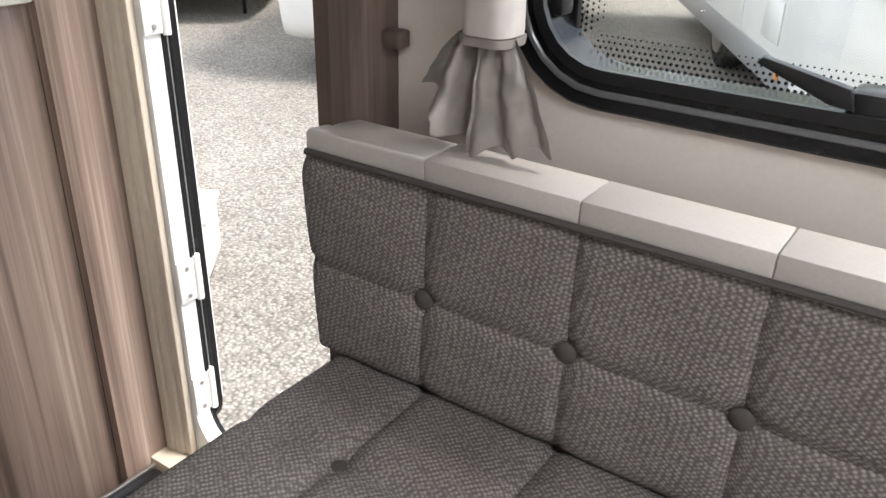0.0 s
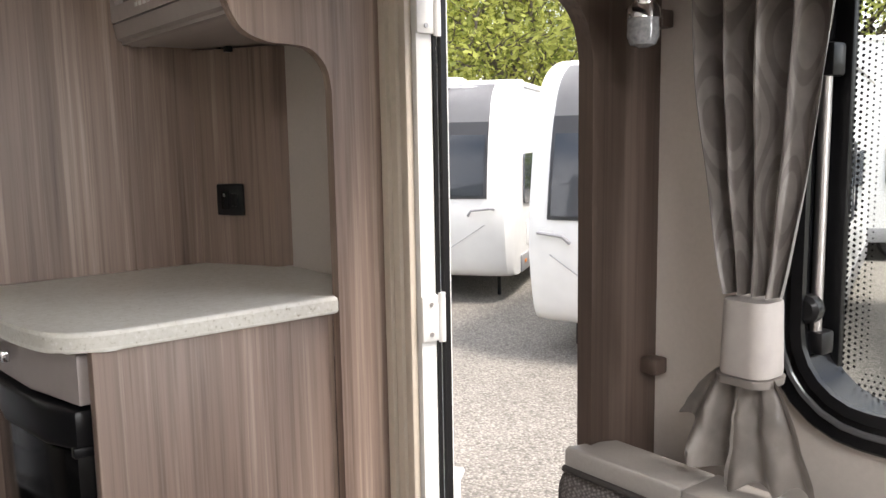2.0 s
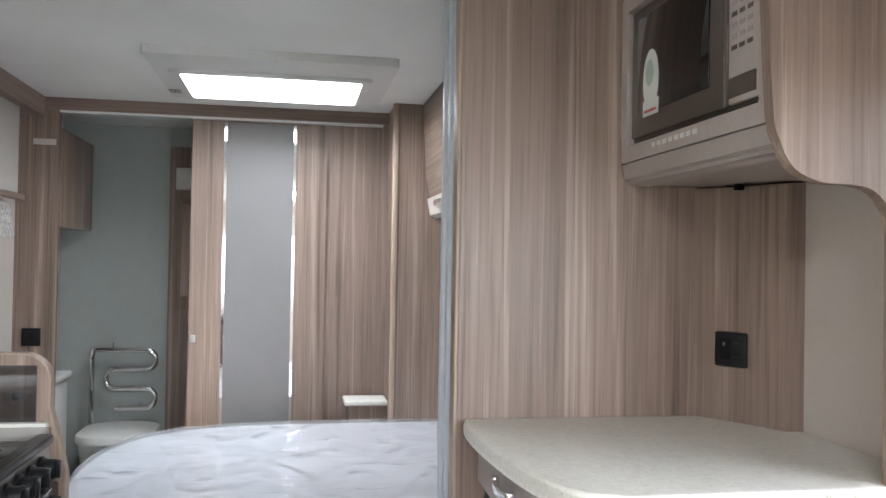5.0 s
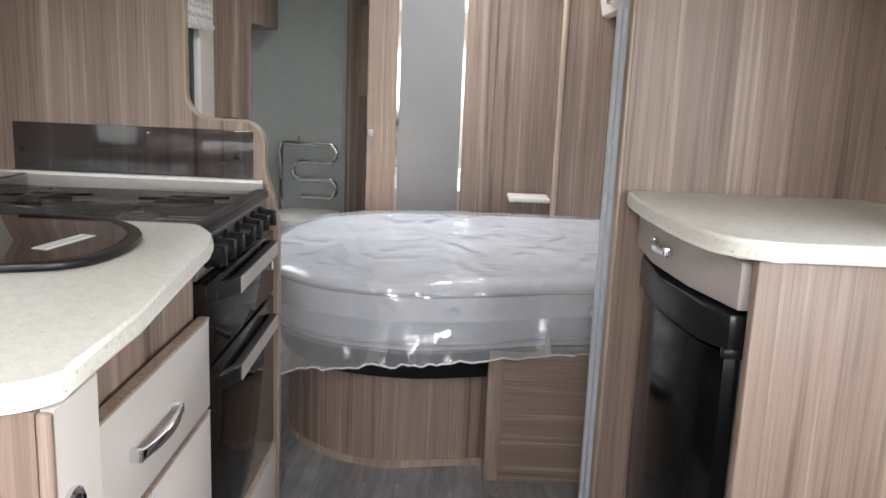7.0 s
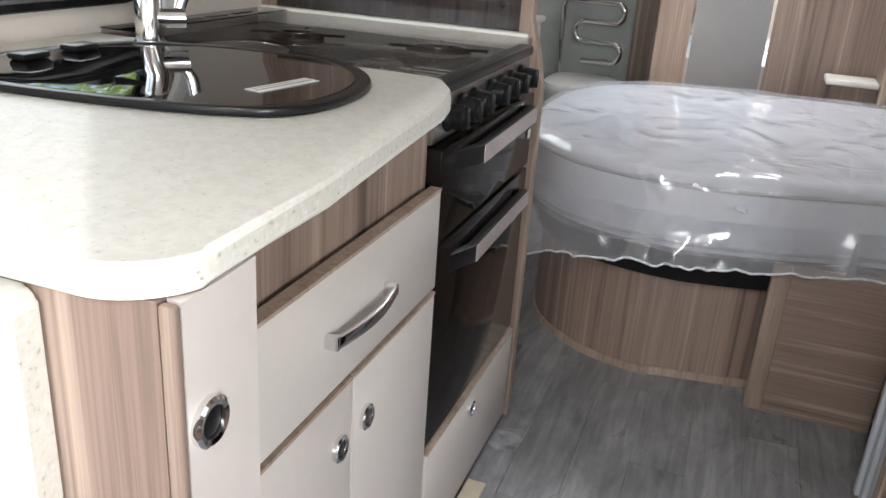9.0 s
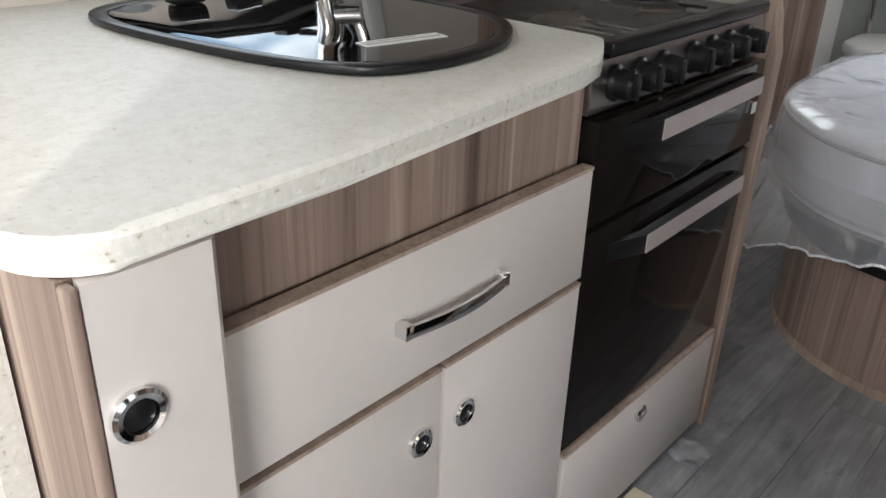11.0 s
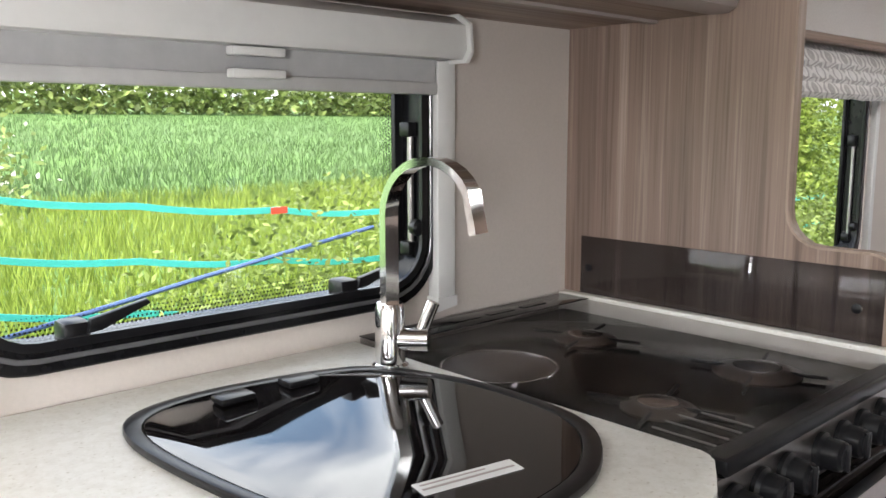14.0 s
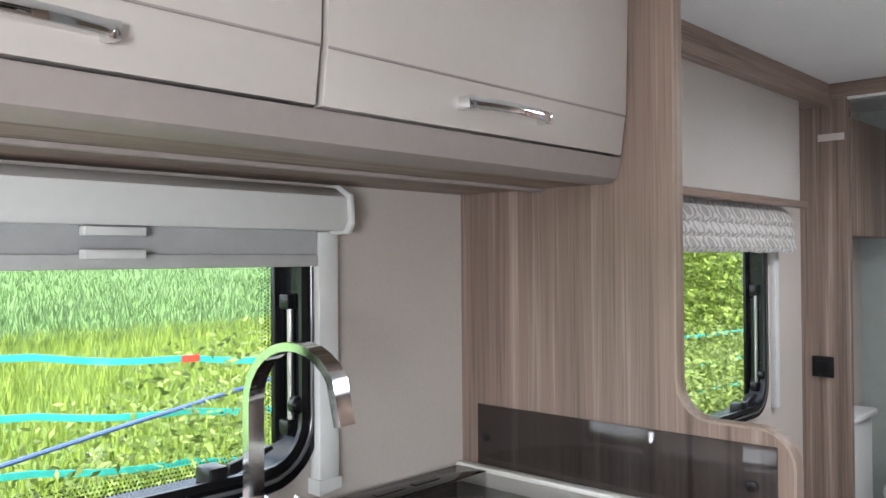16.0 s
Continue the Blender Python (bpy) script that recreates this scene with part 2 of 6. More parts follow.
def glass_material(name, tint=(1, 1, 1), rough=0.0, floor_gloss=0.03, graze=0.65):
    """A thin pane: mostly clear, with a gloss that grows towards grazing."""
    m = bpy.data.materials.new(name)
    m.use_nodes = True
    nt = m.node_tree
    out = nt.nodes["Material Output"]
    tr = nt.nodes.new("ShaderNodeBsdfTransparent")
    tr.inputs["Color"].default_value = (*tint, 1)
    gl = nt.nodes.new("ShaderNodeBsdfGlossy")
    gl.inputs["Roughness"].default_value = rough
    lw = nt.nodes.new("ShaderNodeLayerWeight")
    lw.inputs["Blend"].default_value = 0.5
    pw = nt.nodes.new("ShaderNodeMath")
    pw.operation = "POWER"
    pw.inputs[1].default_value = 4.5
    fr = nt.nodes.new("ShaderNodeMath")
    fr.operation = "MULTIPLY_ADD"
    fr.inputs[1].default_value, fr.inputs[2].default_value = graze, floor_gloss
    nt.links.new(lw.outputs["Facing"], pw.inputs[0])
    nt.links.new(pw.outputs["Value"], fr.inputs[0])
    ms = nt.nodes.new("ShaderNodeMixShader")
    nt.links.new(fr.outputs["Value"], ms.inputs["Fac"])
    nt.links.new(tr.outputs["BSDF"], ms.inputs[1])
    nt.links.new(gl.outputs["BSDF"], ms.inputs[2])
    nt.links.new(ms.outputs["Shader"], out.inputs["Surface"])
    return m


FRAME_LINE = plain("grey frame line", (0.10, 0.10, 0.105), 0.2, 0.05, 60, 0.02)
PANE = glass_material("acrylic pane", (0.93, 0.95, 0.94))
SMOKED = glass_material("smoked glass", (0.64, 0.645, 0.66), 0.0, 0.035, 0.4)
HOB_GLASS = glass_material("tinted hob glass", (0.82, 0.81, 0.81), 0.0, 0.022, 0.15)
ROOF_PANE = material("opal roof pane", (0.9, 0.9, 0.9), 0.4)
shader(ROOF_PANE).inputs["Transmission Weight"].default_value = 0.92
shader(ROOF_PANE).inputs["Roughness"].default_value = 0.55
shader(ROOF_PANE).inputs["IOR"].default_value = 1.05


# ---- shape helpers ----
def mesh(name, bm, mat, smooth=False):
    me = bpy.data.meshes.new(name)
    bmesh.ops.recalc_face_normals(bm, faces=bm.faces)
    bm.to_mesh(me)
    bm.free()
    for mm in mat if isinstance(mat, (list, tuple)) else [mat]:
        me.materials.append(mm)
    if smooth:
        me.shade_smooth()
        me.set_sharp_from_angle(angle=radians(38))
    return me


def thing(name, label, category, base=(0, 0, 0), kind="", group=""):
    e = new(name)
    e.location = base
    e.empty_display_size = 0.05
    return tagged(e, label, category, group, kind)


def part(name, bm, mat, parent, label="", smooth=True):
    ob = new(name, mesh(name, bm, mat, smooth))
    ob.parent = parent
    ob.matrix_parent_inverse = Matrix.Translation(-parent.location)
    return tagged(ob, label) if label else ob


def single(name, bm, mat, label, category, kind="", group="", smooth=True):
    return tagged(new(name, mesh(name, bm, mat, smooth)), label, category, group, kind)


def bevelled(bm, w, seg=2, edges=None):
    if w > 0:
        bmesh.ops.bevel(bm, geom=edges or list(bm.edges), offset=w, segments=seg, affect="EDGES", profile=0.5, clamp_overlap=True)
    return bm


def box(x0, x1, y0, y1, z0, z1, bev=0.0, bm=None, seg=2):
    b = bmesh.new()
    bmesh.ops.create_cube(b, size=1)
    bmesh.ops.scale(b, vec=(abs(x1 - x0), abs(y1 - y0), abs(z1 - z0)), verts=b.verts)
    bmesh.ops.translate(b, vec=((x0 + x1) / 2, (y0 + y1) / 2, (z0 + z1) / 2), verts=b.verts)
    bevelled(b, bev, seg)
    return merge(bm, b)


def merge(bm, b):
    if bm is None:
        return b
    me = bpy.data.meshes.new("tmp")
    b.to_mesh(me)
    b.free()
    bm.from_mesh(me)
    bpy.data.meshes.remove(me)
    return bm


def moved(bm, m):
    bmesh.ops.transform(bm, matrix=m, verts=bm.verts)
    return bm


AX = {"z": lambda u, v, w: (u, v, w), "x": lambda u, v, w: (w, u, v), "y": lambda u, v, w: (u, w, v)}


def prism(poly, axis, a, b, bev=0.0, bm=None, seg=2):
    """A polygon, in the two other axes in xyz order, drawn out along axis from a to b."""
    q = bmesh.new()
    f = AX[axis]
    lo = [q.verts.new(f(u, v, a)) for u, v in poly]
    hi = [q.verts.new(f(u, v, b)) for u, v in poly]
    n = len(poly)
    q.faces.new(lo[::-1])
    q.faces.new(hi)
    for i in range(n):
        q.faces.new((lo[i], lo[(i + 1) % n], hi[(i + 1) % n], hi[i]))
    if bev > 0:
        rim = [e for e in q.edges if (e.verts[0] in lo) == (e.verts[1] in lo)]
        bevelled(q, bev, seg, rim)
    return merge(bm, q)


def ring(outer, inner, axis, a, b, bm=None):
    """A frame between two outlines of as many points."""
    q = bmesh.new()
    f = AX[axis]
    vs = [[q.verts.new(f(u, v, w)) for u, v in pl] for pl in (outer, inner) for w in (a, b)]
    n = len(outer)
    for i in range(n):
        j = (i + 1) % n
        oa, ob_, ia, ib = vs
        q.faces.new((oa[i], oa[j], ob_[j], ob_[i]))
        q.faces.new((ia[j], ia[i], ib[i], ib[j]))
        q.faces.new((ob_[i], ob_[j], ib[j], ib[i]))
        q.faces.new((oa[j], oa[i], ia[i], ia[j]))
    return merge(bm, q)


def rounded(u0, u1, v0, v1, r, seg=6):
    """The outline of a rectangle with round corners; r: one radius or four."""
    rs = r if isinstance(r, (list, tuple)) else (r,) * 4
    pts = []
    for (cu, cv, su, sv, a0), rr in zip(((u1, v1, -1, -1, 0), (u0, v1, 1, -1, 90), (u0, v0, 1, 1, 180), (u1, v0, -1, 1, 270)), rs):
        for k in range(seg + 1):
            a = radians(a0 + 90 * k / seg)
            pts.append((cu + su * rr + rr * math.cos(a), cv + sv * rr + rr * math.sin(a)))
    return pts


def smooth_curve(pts, n=6, closed=False):
    """Catmull-Rom through the points."""
    P = [Vector(p) for p in pts]
    out = []
    m = len(P)
    for i in range(m if closed else m - 1):
        g = (lambda k: P[k % m]) if closed else (lambda k: P[max(0, min(m - 1, k))])
        a, b, c, d = g(i - 1), g(i), g(i + 1), g(i + 2)
        for k in range(n):
            t = k / n
            out.append(0.5 * (2 * b + (c - a) * t + (2 * a - 5 * b + 4 * c - d) * t * t + (3 * b - a - 3 * c + d) * t ** 3))
    if not closed:
        out.append(P[-1])
    return [tuple(p) for p in out]


def tube(pts, r, seg=8, bm=None, flat=1.0, up=(0, 0, 1)):
    """A round or flattened bar along the points."""
    q = bmesh.new()
    P = [Vector(p) for p in pts]
    rows = []
    for i, p in enumerate(P):
        d = (P[min(i + 1, len(P) - 1)] - P[max(i - 1, 0)]).normalized()
        u = Vector(up)
        s = d.cross(u)
        if s.length < 1e-4:
            s = d.cross(Vector((1, 0, 0)))
        s.normalize()
        n = s.cross(d)
        rows.append([q.verts.new(p + s * r * math.cos(2 * math.pi * k / seg) + n * r * flat * math.sin(2 * math.pi * k / seg)) for k in range(seg)])
    for a, b in zip(rows, rows[1:]):
        for k in range(seg):
            q.faces.new((a[k], a[(k + 1) % seg], b[(k + 1) % seg], b[k]))
    q.faces.new(rows[0][::-1])
    q.faces.new(rows[-1])
    return merge(bm, q)


def ribbon(pts, side, w, t, bm=None):
    """A flat bar of width w along side and thickness t."""
    q = bmesh.new()
    P = [Vector(p) for p in pts]
    sd = Vector(side).normalized()
    rows = []
    for i, p in enumerate(P):
        d = (P[min(i + 1, len(P) - 1)] - P[max(i - 1, 0)]).normalized()
        n = d.cross(sd).normalized()
        rows.append([q.verts.new(p + sd * a * w / 2 + n * b * t / 2) for a, b in ((-1, -1), (1, -1), (1, 1), (-1, 1))])
    for a, b in zip(rows, rows[1:]):
        for k in range(4):
            q.faces.new((a[k], a[(k + 1) % 4], b[(k + 1) % 4], b[k]))
    q.faces.new(rows[0][::-1])
    q.faces.new(rows[-1])
    return merge(bm, q)


def cyl(c, axis, r, h, r2=None, seg=20, bev=0.0, bm=None):
    q = bmesh.new()
    bmesh.ops.create_cone(q, cap_ends=True, segments=seg, radius1=r, radius2=r if r2 is None else r2, depth=h)
    if bev:
        bevelled(q, bev, 2, [e for e in q.edges if abs(e.verts[0].co.z - e.verts[1].co.z) < 1e-6])
    turn = {"z": Matrix.Identity(4), "x": Matrix.Rotation(radians(90), 4, "Y"), "y": Matrix.Rotation(radians(-90), 4, "X")}[axis]
    moved(q, Matrix.Translation(c) @ turn)
    return merge(bm, q)


def lathe(profile, c, seg=20, bm=None, turn=None):
    """A profile of (radius, height) turned round z."""
    q = bmesh.new()
    rows = [[q.verts.new((r * math.cos(2 * math.pi * k / seg), r * math.sin(2 * math.pi * k / seg), z)) for k in range(seg)] for r, z in profile]
    for a, b in zip(rows, rows[1:]):
        for k in range(seg):
            q.faces.new((a[k], a[(k + 1) % seg], b[(k + 1) % seg], b[k]))
    q.faces.new(rows[0][::-1])
    q.faces.new(rows[-1])
    moved(q, Matrix.Translation(c) @ (turn or Matrix.Identity(4)))
    return merge(bm, q)

# ---- the shell ----
YK, YD, ZF, ZC = -0.97, 1.08, -0.02, 1.92
XF, XR, XB = 2.3, -4.56, -3.86
WT = 0.045


def wall_with_holes(name, y0, y1, holes, x0, x1, z0, z1, label):
    """A wall along x with openings (u0, u1, v0, v1), built as blocks round them."""
    bm = None
    xs = sorted({x0, x1, *[h[0] for h in holes], *[h[1] for h in holes]})
    for a, b in zip(xs, xs[1:]):
        cut = sorted((h[2], h[3]) for h in holes if h[0] <= a and h[1] >= b)
        z = z0
        for lo, hi in cut:
            if lo > z:
                bm = box(a, b, y0, y1, z, lo, 0, bm)
            z = hi
        if z < z1:
            bm = box(a, b, y0, y1, z, z1, 0, bm)
    bmesh.ops.remove_doubles(bm, verts=bm.verts, dist=1e-5)
    return single(name, bm, WALL, label, "wall", "structure", smooth=False)


KW = (-1.60, -0.885, 0.975, 1.40)
BW = (-3.49, -2.75, 0.82, 1.42)
FW = (-0.398, 0.95, 0.945, 1.50)
DZ = 0.09
DOOR = (-1.085, -0.607, DZ, 1.565)
wall_with_holes("wall_south", YK - WT, YK, [KW, BW], XR, XF, ZF, ZC, "pale grey-beige caravan side wall with window openings")
wall_with_holes("wall_north", YD, YD + WT, [DOOR, FW], XR, XF, ZF, ZC, "pale grey-beige caravan side wall with door opening")
# front end behind the lounge, out of view, with a broad window assumed
fb = box(XF, XF + WT, YK - WT, YD + WT, ZF, 0.85)
fb = box(XF, XF + WT, YK - WT, YD + WT, 1.5, ZC, 0, fb)
fb = box(XF, XF + WT, YK - WT, -0.8, 0.85, 1.5, 0, fb)
fb = box(XF, XF + WT, 0.9, YD + WT, 0.85, 1.5, 0, fb)
single("wall_east", fb, WALL, "pale front wall with a broad window opening", "wall", "structure", smooth=False)
single("wall_west", box(XR - WT, XR, YK - WT, YD + WT, ZF, ZC), BATH, "pale green-grey washroom end wall", "wall", "structure", smooth=False)
floor = single("floor", box(XR - WT, XF + WT, YK - WT, YD + WT, ZF - 0.05, ZF - 0.002), FLOOR, "grey wood-effect vinyl floor with dusty marks", "floor", "structure", smooth=False)

HX0, HX1, HY0, HY1 = -3.505, -3.055, -0.232, 0.415
cb = None
for a, b, c, d in ((XR - WT, HX0, YK - WT, YD + WT), (HX1, 0.55, YK - WT, YD + WT), (HX0, HX1, YK - WT, HY0), (HX0, HX1, HY1, YD + WT), (0.55, 1.15, YK - WT, -0.3), (0.55, 1.15, 0.3, YD + WT), (1.15, XF + WT, YK - WT, YD + WT)):
    cb = box(a, b, c, d, ZC, ZC + 0.035, 0, cb)
single("ceiling", cb, CEIL, "white caravan ceiling with a rooflight opening", "ceiling", "structure", smooth=False)
# unseen rooflight, added to let more light into the lounge
front_light = thing("roof_light", "added white-framed clear rooflight over the lounge, out of view", "roof light", (0.85, 0, ZC))
part("frame", ring(rounded(0.48, 1.22, -0.37, 0.37, 0.03), rounded(0.55, 1.15, -0.30, 0.30, 0.03), "z", ZC - 0.02, ZC), WHITE, front_light)
part("pane", box(0.55, 1.15, -0.30, 0.30, ZC + 0.012, ZC + 0.018), PANE, front_light).visible_shadow = False
rl = thing("roof_light", "white-framed rooflight with a bright opal pane over the bed", "roof light", (-3.28, 0.09, ZC))
part("frame", ring(rounded(-3.56, -2.835, -0.305, 0.505, 0.02), rounded(HX0, HX1, HY0, HY1, 0.02), "z", ZC - 0.028, ZC), WHITE, rl)
part("lip", ring(rounded(HX0 - 0.02, HX1 + 0.02, HY0 - 0.02, HY1 + 0.02, 0.02), rounded(HX0 + 0.012, HX1 - 0.012, HY0 + 0.012, HY1 - 0.012, 0.02), "z", ZC - 0.04, ZC - 0.029), WHITE, rl)
part("shaft", ring(rounded(HX0 - 0.02, HX1 + 0.02, HY0 - 0.02, HY1 + 0.02, 0.02), rounded(HX0, HX1, HY0, HY1, 0.02), "z", ZC + 0.036, ZC + 0.09), WHITE, rl, "white upstand")
part("pane", box(HX0 - 0.01, HX1 + 0.01, HY0 - 0.01, HY1 + 0.01, ZC + 0.0905, ZC + 0.0945), ROOF_PANE, rl)
part("strip", box(-3.42, -3.41, HY0 - 0.05, HY0 - 0.043, ZC - 0.034, ZC - 0.028), BLACK, rl)
part("blind_handle", box(-3.46, -3.40, HY0 - 0.07, HY0 - 0.025, ZC - 0.032, ZC - 0.028, 0.001), TAUPE, rl)


# ---- windows ----
def caravan_window(name, y, side, u0, u1, v0, v1, label, tracks=True):
    """A hinged acrylic window with rubber frame in the wall at y; side: +1 when inside lies towards +y."""
    w = thing(name, label, "window", ((u0 + u1) / 2, y, v0), "structure")
    s = side
    yo = y - s * WT
    o, i = rounded(u0 - 0.032, u1 + 0.032, v0 - 0.032, v1 + 0.032, 0.104), rounded(u0 + 0.004, u1 - 0.004, v0 + 0.004, v1 - 0.004, 0.078)
    part("window_frame", bevelled(ring(o, i, "y", min(y - s * (WT + 0.004), y + s * 0.014), max(y - s * (WT + 0.004), y + s * 0.014)), 0.003, 1), RUBBER, w, "black rubber frame")
    part("inner_seal", ring(rounded(u0 - 0.002, u1 + 0.002, v0 - 0.002, v1 + 0.002, 0.082), rounded(u0 + 0.010, u1 - 0.010, v0 + 0.010, v1 - 0.010, 0.070), "y", *sorted((y + s * 0.010, y + s * 0.018))), BLACK, w, "glossy bead in the frame")
    part("pane", prism(rounded(u0 - 0.02, u1 + 0.02, v0 - 0.02, v1 + 0.02, 0.07), "y", *sorted((yo - s * 0.012, yo - s * 0.006))), PANE, w).visible_shadow = False
    part("grey_line", bevelled(ring(rounded(u0 - 0.017, u1 + 0.017, v0 - 0.017, v1 + 0.017, 0.094), rounded(u0 - 0.010, u1 + 0.010, v0 - 0.010, v1 + 0.010, 0.088), "y", *sorted((y + s * 0.013, y + s * 0.017))), 0.0015, 1), FRAME_LINE, w, "thin glossy grey line round the frame")
    for ua, ub in ((u0 - 0.004, u0 + 0.022), (u1 - 0.022, u1 + 0.004)):
        part("side_channel", box(ua, ub, *sorted((yo - s * 0.005, yo + s * 0.006)), v0, v1, 0.002), BLACK, w, "black channel behind the window stay")
    # dotted border printed on the pane
    dots = bmesh.new()
    step = 0.0062
    for r in range(5):
        inset = 0.022 + r * step
        rad = 0.0024 - 0.0003 * r
        nx, nz = int((u1 - u0 - 2 * inset) / step), int((v1 - v0 - 2 * inset) / step)
        off = step / 2 * (r % 2)
        spots = [(u0 + inset + off + k * step, v) for k in range(nx) for v in (v0 + inset - 0.018, v1 - inset + 0.018)] + [(u, v0 + inset + off + k * step) for k in range(nz) for u in (u0 + inset, u1 - inset)]
        for u, v in spots:
            q = [dots.verts.new((u + rad * math.cos(a), yo - s * 0.003, v + rad * math.sin(a))) for a in (0.4, 1.97, 3.54, 5.11)]
            dots.faces.new(q)
    part("dot_border", dots, BLACK, w, "dotted black border on the pane", smooth=False)
    # stays on both sides and catches along the bottom
    for u in (u0 + 0.010, u1 - 0.010):
        st = part("stay", tube([(u, y - s * 0.012, v0 + 0.07), (u, y - s * 0.012, v0 + 0.62 * (v1 - v0))], 0.006, 10), STEEL, w, "telescopic window stay")
        part("knob", lathe([(0.012, 0), (0.015, 0.004), (0.015, 0.016), (0.010, 0.02)], (u, y - s * 0.005, v0 + 0.10), 12, None, Matrix.Rotation(radians(-90 * s), 4, "X")), BLACK, st)
        part("bracket", box(u - 0.012, u + 0.012, *sorted((y - s * 0.03, y - s * 0.004)), v0 + 0.05, v0 + 0.075, 0.004), BLACK, st)
        part("bracket", box(u - 0.011, u + 0.011, *sorted((y - s * 0.03, y - s * 0.004)), v0 + 0.60 * (v1 - v0), v0 + 0.66 * (v1 - v0), 0.004), BLACK, st)
    n = 2 if u1 - u0 > 0.6 else 1
    for k in range(n):
        u = u0 + (u1 - u0) * (k + 0.5) / n + (0.05 if k else -0.02)
        cat = part("catch", box(u - 0.018, u + 0.018, *sorted((y - s * 0.03, y + s * 0.012)), v0 - 0.012, v0 + 0.028, 0.007), BLACK, w, "black window catch")
        part("lever", prism([(u - 0.01, v0 + 0.012), (u - 0.015, v0 + 0.030), (u - 0.09, v0 + 0.046), (u - 0.095, v0 + 0.040), (u - 0.03, v0 + 0.014)], "y", *sorted((y + s * 0.006, y + s * 0.018)), 0.002), BLACK, cat)
    return w


caravan_window("window_1", YK, 1, *KW, "black-framed caravan window over the sink")
caravan_window("window_2", YK, 1, *BW, "black-framed caravan window beside the bed")
caravan_window("window_3", YD, -1, *FW, "black-framed caravan window behind the sofa")

# ---- kitchen side ----
def bow_handle(parent, x0, x1, y, z, out, tilt=0.0):
    """A flat chrome bow handle along x on a face at y, standing out by out."""
    n = 14
    pts = [(x0, y, z)] + [(x0 + (x1 - x0) * k / n, y + out * (0.62 + 0.38 * math.sin(math.pi * k / n)), z + tilt * k / n) for k in range(n + 1)] + [(x1, y, z + tilt)]
    h = part("handle", bevelled(ribbon(pts[1:-1], (0, 0, 1), 0.015, 0.0055), 0.0012, 2), CHROME, parent, "flat chrome bow handle")
    for x, e in ((x0, 0.0), (x1, tilt)):
        part("foot", box(x - 0.006, x + 0.006, *sorted((y, y + out * 0.72)), z + e - 0.009, z + e + 0.009, 0.002), CHROME, h)
    return h


def push_latch(parent, x, y, z, s=1, r=0.019, turn=0.0):
    """A round chrome push latch on a face that looks along y."""
    rot = Matrix.Rotation(turn, 4, "Z") @ Matrix.Rotation(radians(-90 * s), 4, "X")
    l = part("latch", lathe([(r, 0), (r, 0.005), (r * 0.86, 0.007), (r * 0.66, 0.006), (r * 0.62, 0.001)], (x, y, z), 24, None, rot), CHROME, parent, "round chrome push latch")
    part("button", lathe([(r * 0.60, 0.0), (r * 0.60, 0.003), (r * 0.5, 0.004)], (x, y, z), 20, None, rot), BLACK, l)
    return l


FY = -0.285   # face of the drawer and doors
unit = thing("kitchen_cabinet", "cream and wood kitchen cabinet with drawer and two doors", "cabinet", (-1.05, -0.6, ZF))
part("end_panel", prism([(-0.96, ZF), (-0.222, ZF), (-0.222, 0.87), (-0.96, 0.87)], "x", -0.690, -0.672), WOOD, unit, "striped wood end panel")
part("corner_edge", box(-0.680, -0.671, -0.2215, -0.2075, ZF, 0.869, 0.003, None, 3), WOOD, unit, "rounded wood corner edge")
post = part("corner_panel", prism([(-0.6805, -0.2085), (-0.73, -0.2085), (-0.776, -0.2105), (-0.784, -0.219), (-0.812, -0.31), (-0.70, -0.31)], "z", ZF + 0.05, 0.869), CREAM, unit, "cream corner panel")
push_latch(post, -0.704, -0.2085, 0.762, 1, 0.021, 0.0)
part("carcass", box(-1.412, -0.80, -0.94, FY - 0.035, ZF + 0.06, 0.865), WOOD, unit)
part("recess_board", box(-1.41, -0.812, FY - 0.034, FY - 0.028, 0.73, 0.868), WOOD, unit, "striped wood board above the drawer")
part("plinth", box(-1.41, -0.74, FY - 0.06, FY - 0.045, ZF, ZF + 0.08), WOOD, unit)


def cream_front(name, parent, x0, x1, z0, z1, y=FY, label=""):
    p = part(name, box(x0, x1, y - 0.018, y, z0, z1, 0.0015), CREAM, parent, label)
    part("edging", box(x0, x1, y - 0.018, y + 0.001, z1 - 0.0035, z1 + 0.0015, 0.0), EDGE, p, "oak edging strip")
    return p


dr = cream_front("drawer", unit, -1.408, -0.814, 0.572, 0.738, label="cream drawer front")
bow_handle(dr, -1.205, -1.037, FY, 0.652, 0.026)
d1 = cream_front("door", unit, -1.112, -0.814, ZF + 0.085, 0.563, label="cream cupboard door")
d2 = cream_front("door", unit, -1.408, -1.118, ZF + 0.085, 0.563, label="cream cupboard door")
push_latch(d1, -1.075, FY, 0.476)
push_latch(d2, -1.155, FY, 0.478)


def arc(cx, cy, r, a0, a1, n=8):
    return [(cx + r * math.cos(radians(a0 + (a1 - a0) * k / n)), cy + r * math.sin(radians(a0 + (a1 - a0) * k / n))) for k in range(n + 1)]


